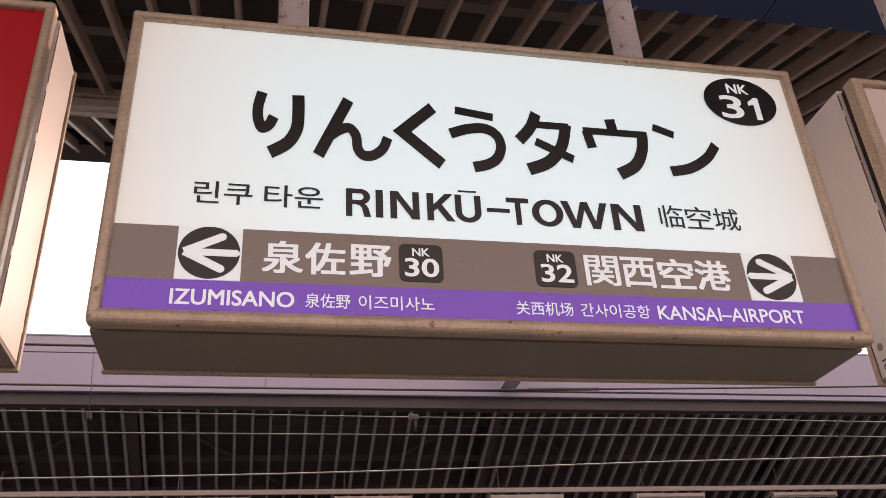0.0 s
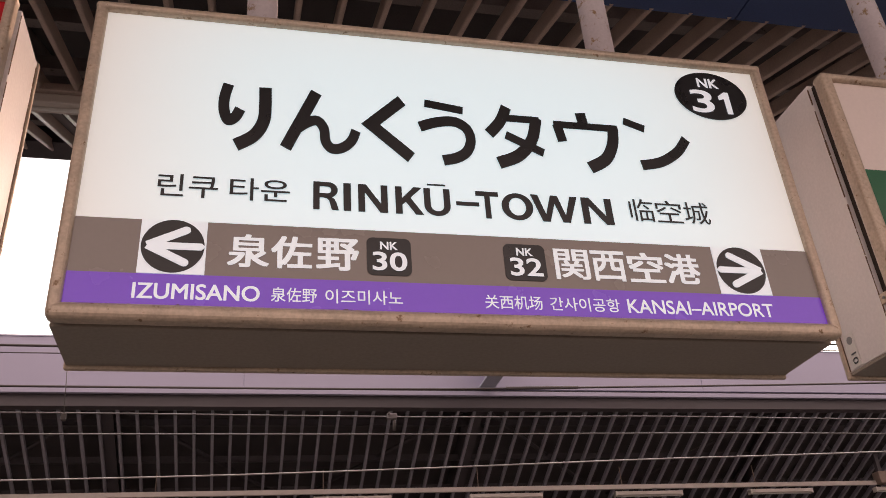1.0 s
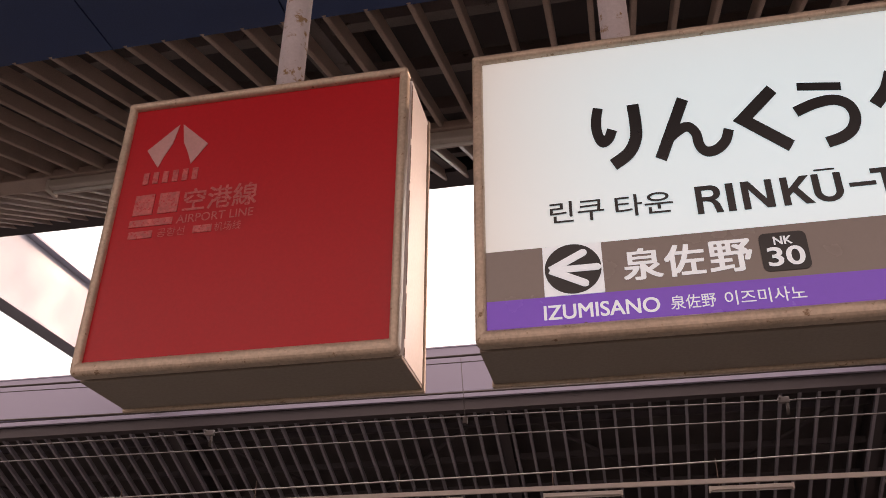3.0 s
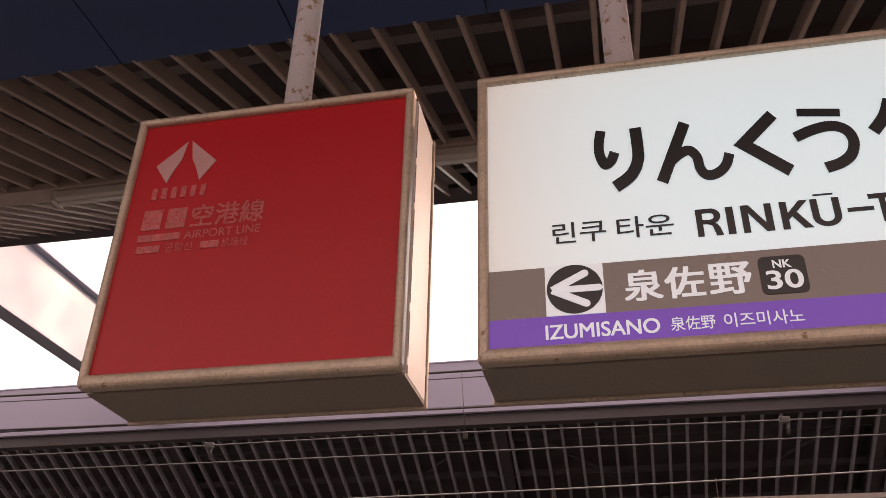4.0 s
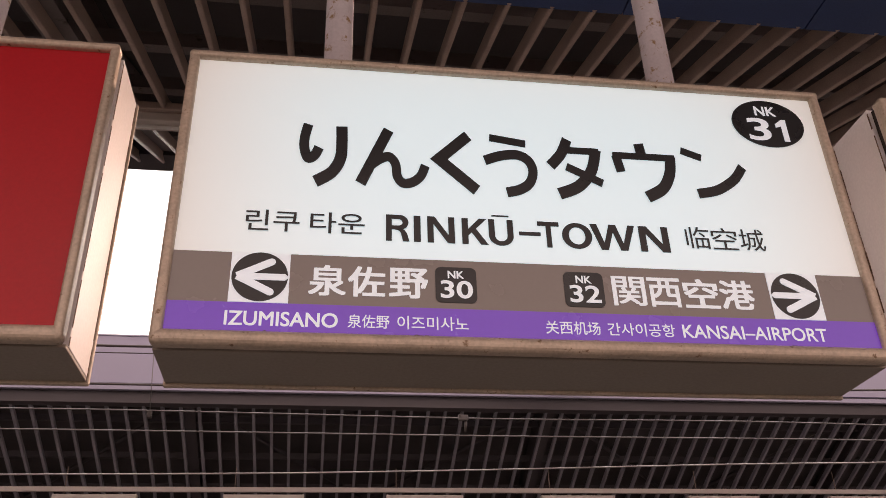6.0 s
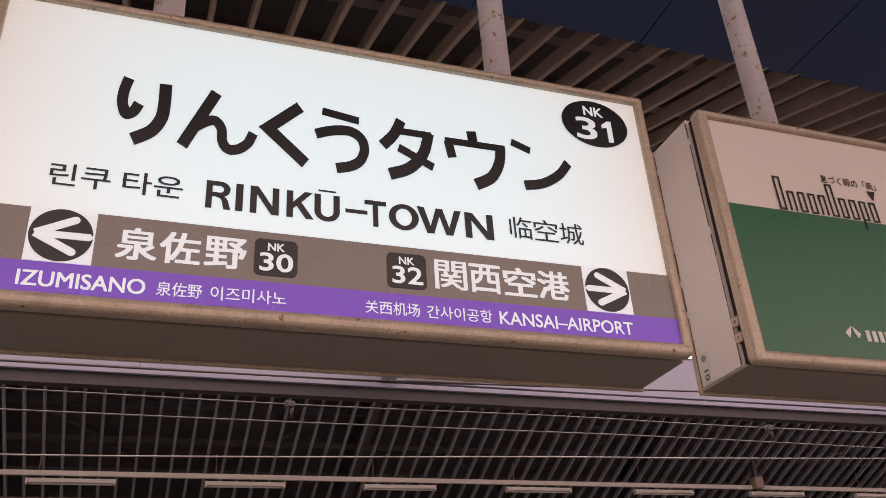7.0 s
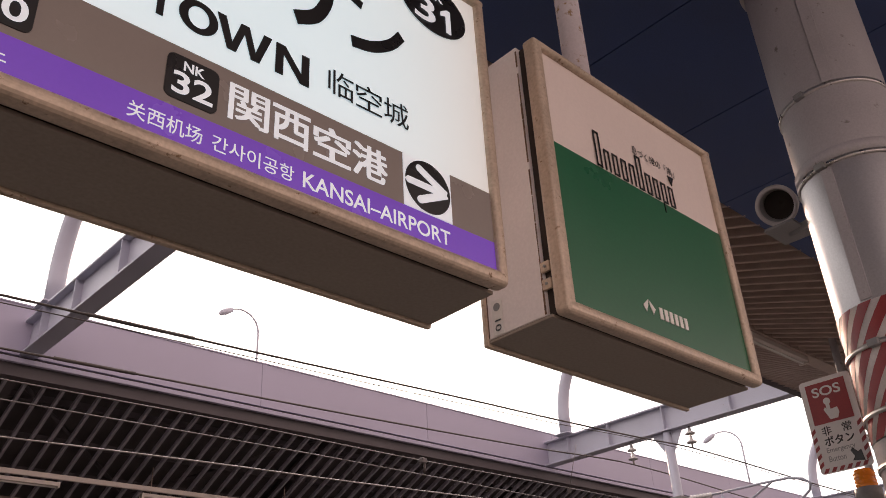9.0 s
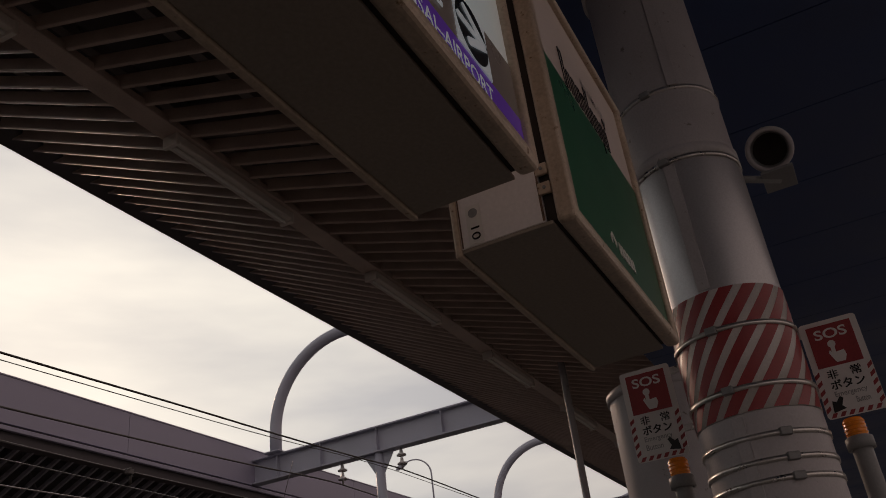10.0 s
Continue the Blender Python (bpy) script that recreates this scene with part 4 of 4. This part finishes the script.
WG = "wires over the tracks"
w_a = wire("overhead_wire", "dark feeder wire hung from insulators", [(-40, 16.3, 8.1), (-12.4, 16.3, 7.73), (-4, 16.3, 7.69), (3.5, 16.3, 7.70), (6.9, 16.3, 7.77), (12, 16.3, 7.89), (15.7, 16.3, 8.0), (18.6, 16.3, 8.10), (23.35, 16.3, 8.29), (32, 16.3, 8.0), (50, 16.3, 8.1), (90, 16.3, 8.0)], 0.022, M_WIRE, WG)
part("sleeve", tube(B(), [(5.3, 16.3, 7.735), (6.87, 16.3, 7.77)], 0.036, 8), M_WIRE, w_a)
w_b = wire("overhead_wire", "dark feeder wire hung from insulators", [(-40, 14.15, 8.1), (-20, 14.15, 7.75), (-3.5, 14.15, 7.585), (2.5, 14.15, 7.69), (7, 14.15, 7.80), (10.6, 14.15, 7.90), (14, 14.15, 8.0), (17, 14.15, 8.07), (20.9, 14.15, 8.2), (23.35, 14.15, 8.31), (32, 14.15, 8.2), (50, 14.15, 8.2), (90, 14.15, 8.1)], 0.022, M_WIRE, WG)
part("sleeve", tube(B(), [(5.0, 14.15, 7.75), (6.95, 14.15, 7.80)], 0.036, 8), M_WIRE, w_b)
wire("overhead_wire", "thin wire beside the feeder", [(-40, 14.3, 8.0), (-4, 14.3, 7.52), (7, 14.3, 7.75), (16, 14.3, 7.99), (23.35, 14.3, 8.27), (50, 14.3, 8.0), (90, 14.3, 8.0)], 0.01, M_WIRE, WG)
wire("contact_wire", "taut grey overhead line wire", [(-40, 14.7, 6.7), (-11, 14.7, 6.60), (-4, 14.7, 6.64), (3.1, 14.7, 6.58), (8, 14.7, 6.60), (12, 14.7, 6.56), (18, 14.7, 6.57), (23.35, 14.7, 6.55), (90, 14.7, 6.5)], 0.012, M_WIRE_L, WG)
wire("contact_wire", "taut grey overhead line wire", [(-40, 14.7, 6.3), (-4, 14.7, 6.28), (3.1, 14.7, 6.26), (10, 14.7, 6.27), (18, 14.7, 6.2), (23.35, 14.7, 6.2), (90, 14.7, 6.2)], 0.012, M_WIRE_L, WG)
wire("contact_wire", "taut bright overhead line wire", [(-40, 14.7, 5.3), (-12, 14.7, 5.45), (-4, 14.7, 5.53), (-0.5, 14.7, 5.57), (3, 14.7, 5.65), (7.5, 14.7, 5.78), (11, 14.7, 5.85), (18, 14.7, 6.03), (23.35, 14.7, 6.1), (90, 14.7, 6.1)], 0.013, M_WIRE_B, WG)
for xx, zz in ((-7.8, 6.615), (2.6, 6.585), (12.9, 6.56)):
    t = thing("wire_clamp", (xx, 14.7, zz), "small metal clamp hanging on the wire", "clamp", "clamps on the wire")
    part("jaw", box(B(), xx - 0.09, xx + 0.09, 14.66, 14.74, zz - 0.05, zz + 0.05, 0.01), M_WIRE_L, t)
    part("bolt", tube(B(), [(xx - 0.06, 14.6, zz + 0.03), (xx - 0.06, 14.8, zz + 0.03)], 0.02, 8), M_WIRE_L, t)
    part("hanger", tube(B(), [(xx + 0.05, 14.7, zz - 0.04), (xx + 0.03, 14.7, zz - 0.26)], 0.028, 8), M_WIRE, t)
for xx, za, zb in ((-2.85, 7.6, 6.56), (17.9, 7.6, 6.5)):
    t = thing("dropper", (xx, 14.45, zb), "thin dropper wire between two lines", "wire", "droppers")
    part("strand", tube(B(), [(xx, 14.3, za), (xx, 14.7, zb)], 0.008, 6), M_WIRE_L, t)
    part("clip", box(B(), xx - 0.04, xx + 0.04, 14.66, 14.74, zb - 0.06, zb + 0.06, 0.01), M_WIRE, t)


def insulator(x, y, top, bottom):
    t = thing("insulator", (x, y, bottom), "pale stacked ceramic insulator hung under the beam", "insulator", "insulators under the beam")
    part("stem", tube(B(), [(x, y, top), (x, y, bottom)], 0.03, 8), M_STRAP, t)
    h = top - bottom
    for k in range(2):
        z = bottom + h * (0.22 + 0.4 * k)
        part("shed", lathe(B(), (x, y, z), (0, 0, 1), [(0, 0.03), (0.0, 0.15), (0.03, 0.15), (0.09, 0.06), (0.2, 0.045), (0.2, 0.0)], 20), M_CERAMIC, t)
    return t


for bx in (23.35, 41.6):
    insulator(bx, 16.3, 8.99, 8.30)
    insulator(bx, 14.15, 8.99, 8.32)


def rod_ins(t, p, q, r=0.08):
    """A ribbed rod insulator between p and q."""
    p, q = Vector(p), Vector(q)
    n, way, ln = 7, (q - p).normalized(), (q - p).length
    prof = []
    for k in range(n):
        d = ln * k / n
        prof += [(d, r * 0.55), (d + ln / n * 0.4, r), (d + ln / n * 0.6, r)]
    part("rod_insulator", lathe(B(), p, way, [(0, 0)] + prof + [(ln, 0)], 14), M_CERAMIC, t, "white ribbed insulator")


def mast(x):
    t = thing("catenary_mast", (x, 14.93, -1.0), "pale grey mast under the beam with bracket arms", "mast", "masts between the tracks")
    part("pole", tube(B(), [(x, 14.93, -1.0), (x, 14.93, 8.99)], 0.15, 20), M_BEAM, t)
    for s in (-1, 1):
        bm = slab(B(), [(0.13 * s, 8.985), (0.55 * s, 8.985), (0.13 * s, 8.3)], -0.012, 0.024)
        bm.transform(Matrix.Translation((x, 14.93, 0)) @ Matrix.Rotation(radians(90), 4, "Z"))
        part("gusset", bm, M_BEAM, t)
    for z in (6.92, 5.5):
        part("clamp", box(B(), x - 0.2, x + 0.2, 14.72, 15.14, z - 0.09, z + 0.09, 0.02), M_GUN, t)
    for s, c in ((1, 14.93), (-1, 14.93)):
        def q(y, z):
            return (x, c + s * (y - 14.93), z)
        rod_ins(t, q(15.3, 6.9), q(16.05, 6.86))
        part("arm", tube(B(), [q(15.05, 6.92), q(15.3, 6.9)], 0.03, 8), M_GUN, t)
        part("arm", tube(B(), [q(16.05, 6.86), q(17.6, 6.86), q(18.4, 6.84), q(18.8, 6.74), q(18.98, 6.58), q(18.9, 6.4), q(18.59, 6.2), q(17.9, 5.8)], 0.035, 10), M_BEAM, t)
        rod_ins(t, q(15.3, 5.58), q(15.95, 5.9))
        part("strut", tube(B(), [q(15.05, 5.45), q(15.3, 5.58)], 0.03, 8), M_GUN, t)
        part("strut", tube(B(), [q(15.95, 5.9), q(17.92, 6.84)], 0.032, 10), M_BEAM, t)
        part("stay", tube(B(), [q(16.35, 6.84), q(16.5, 5.6)], 0.03, 8), M_BEAM, t)
        part("steady_arm", tube(B(), [q(16.2, 5.5), q(17.9, 5.72)], 0.028, 8), M_GUN, t)
    return t


mast(23.35)

# ---- beyond: an elevated road with street lamps ----
setting("elevated_road", box(B(), -80, 220, 31.5, 56, 12.0, 14.0, 0.05), M_CONC, "elevated concrete road beyond the station", "road")
bm = B()
for k in range(10):
    box(bm, -70 + 30 * k, -67 + 30 * k, 47, 51, -1.2, 12.0)
setting("road_piers", bm, M_CONC, "concrete piers of the elevated road", "pier")


def street_lamp(x, y, top, turn=0.0):
    z = 13.9
    t = thing("street_lamp", (x, y, z), "slender grey street lamp with a curved arm", "lamp", "street lamps on the road")
    pts = [(0, 0, z), (0, 0, top - 1.25)] + [(-1.3 + 1.3 * math.cos(a), 0, top - 1.25 + 1.25 * math.sin(a)) for a in (radians(d) for d in range(12, 121, 12))]
    F = Matrix.Translation((x, y, 0)) @ Matrix.Rotation(turn, 4, "Z")
    bm = tube(B(), pts, 0.07, 10, r2=0.055)
    bm.transform(F)
    part("pole", bm, M_BEAM, t)
    bm = lathe(B(), (pts[-1][0] + 0.12, 0, pts[-1][2] + 0.06), (-0.86, 0, -0.5), [(0, 0.05), (0.15, 0.15), (0.6, 0.21), (1.0, 0.17), (1.2, 0.0)], 16)
    bm.transform(F)
    part("head", bm, M_BEAM, t)
    bm = lathe(B(), (x, y, z), (0, 0, 1), [(0, 0.2), (0.05, 0.2), (0.06, 0.1), (0.9, 0.09), (0.95, 0.06)], 16)
    part("base", bm, M_BEAM, t)
    return t


street_lamp(26.85, 45.0, 24.85)
street_lamp(63.2, 33.0, 20.4, radians(-63))
street_lamp(149.0, 45.0, 24.85)

# ---- a strut with a junction box under the far canopy ----
jb = thing("junction_box", (18.0, 21.7, 6.95), "brown junction box on a strut under the far canopy", "box")
part("strut", box(B(), 17.94, 18.06, 21.64, 21.76, 7.3, far_z(21.7) + 0.1), M_GUTTER, jb)
part("case", box(B(), 17.85, 18.15, 21.55, 21.85, 6.98, 7.32, 0.02), M_BROWN, jb)
for zz, r in ((4.62, 0.013), (4.42, 0.011)):
    wire("contact_wire", "taut overhead line wire low over the tracks", [(-40, 14.75, zz - 0.1), (3, 14.75, zz), (30, 14.75, zz + 0.05), (90, 14.75, zz)], r, M_WIRE_L, WG)
for k in range(-8, 12):
    xx = 3.0 + 8.8 * k
    t = thing("platform_post", (xx, 23.3, 0), "brown steel post under the far canopy", "post", "posts under the far canopy")
    part("shaft", box(B(), xx - 0.12, xx + 0.12, 23.72, 23.94, 0.0, 6.42, 0.01), M_BROWN, t)
    part("base_plate", box(B(), xx - 0.25, xx + 0.25, 23.6, 24.06, 0.0, 0.03, 0.005), M_BROWN, t)
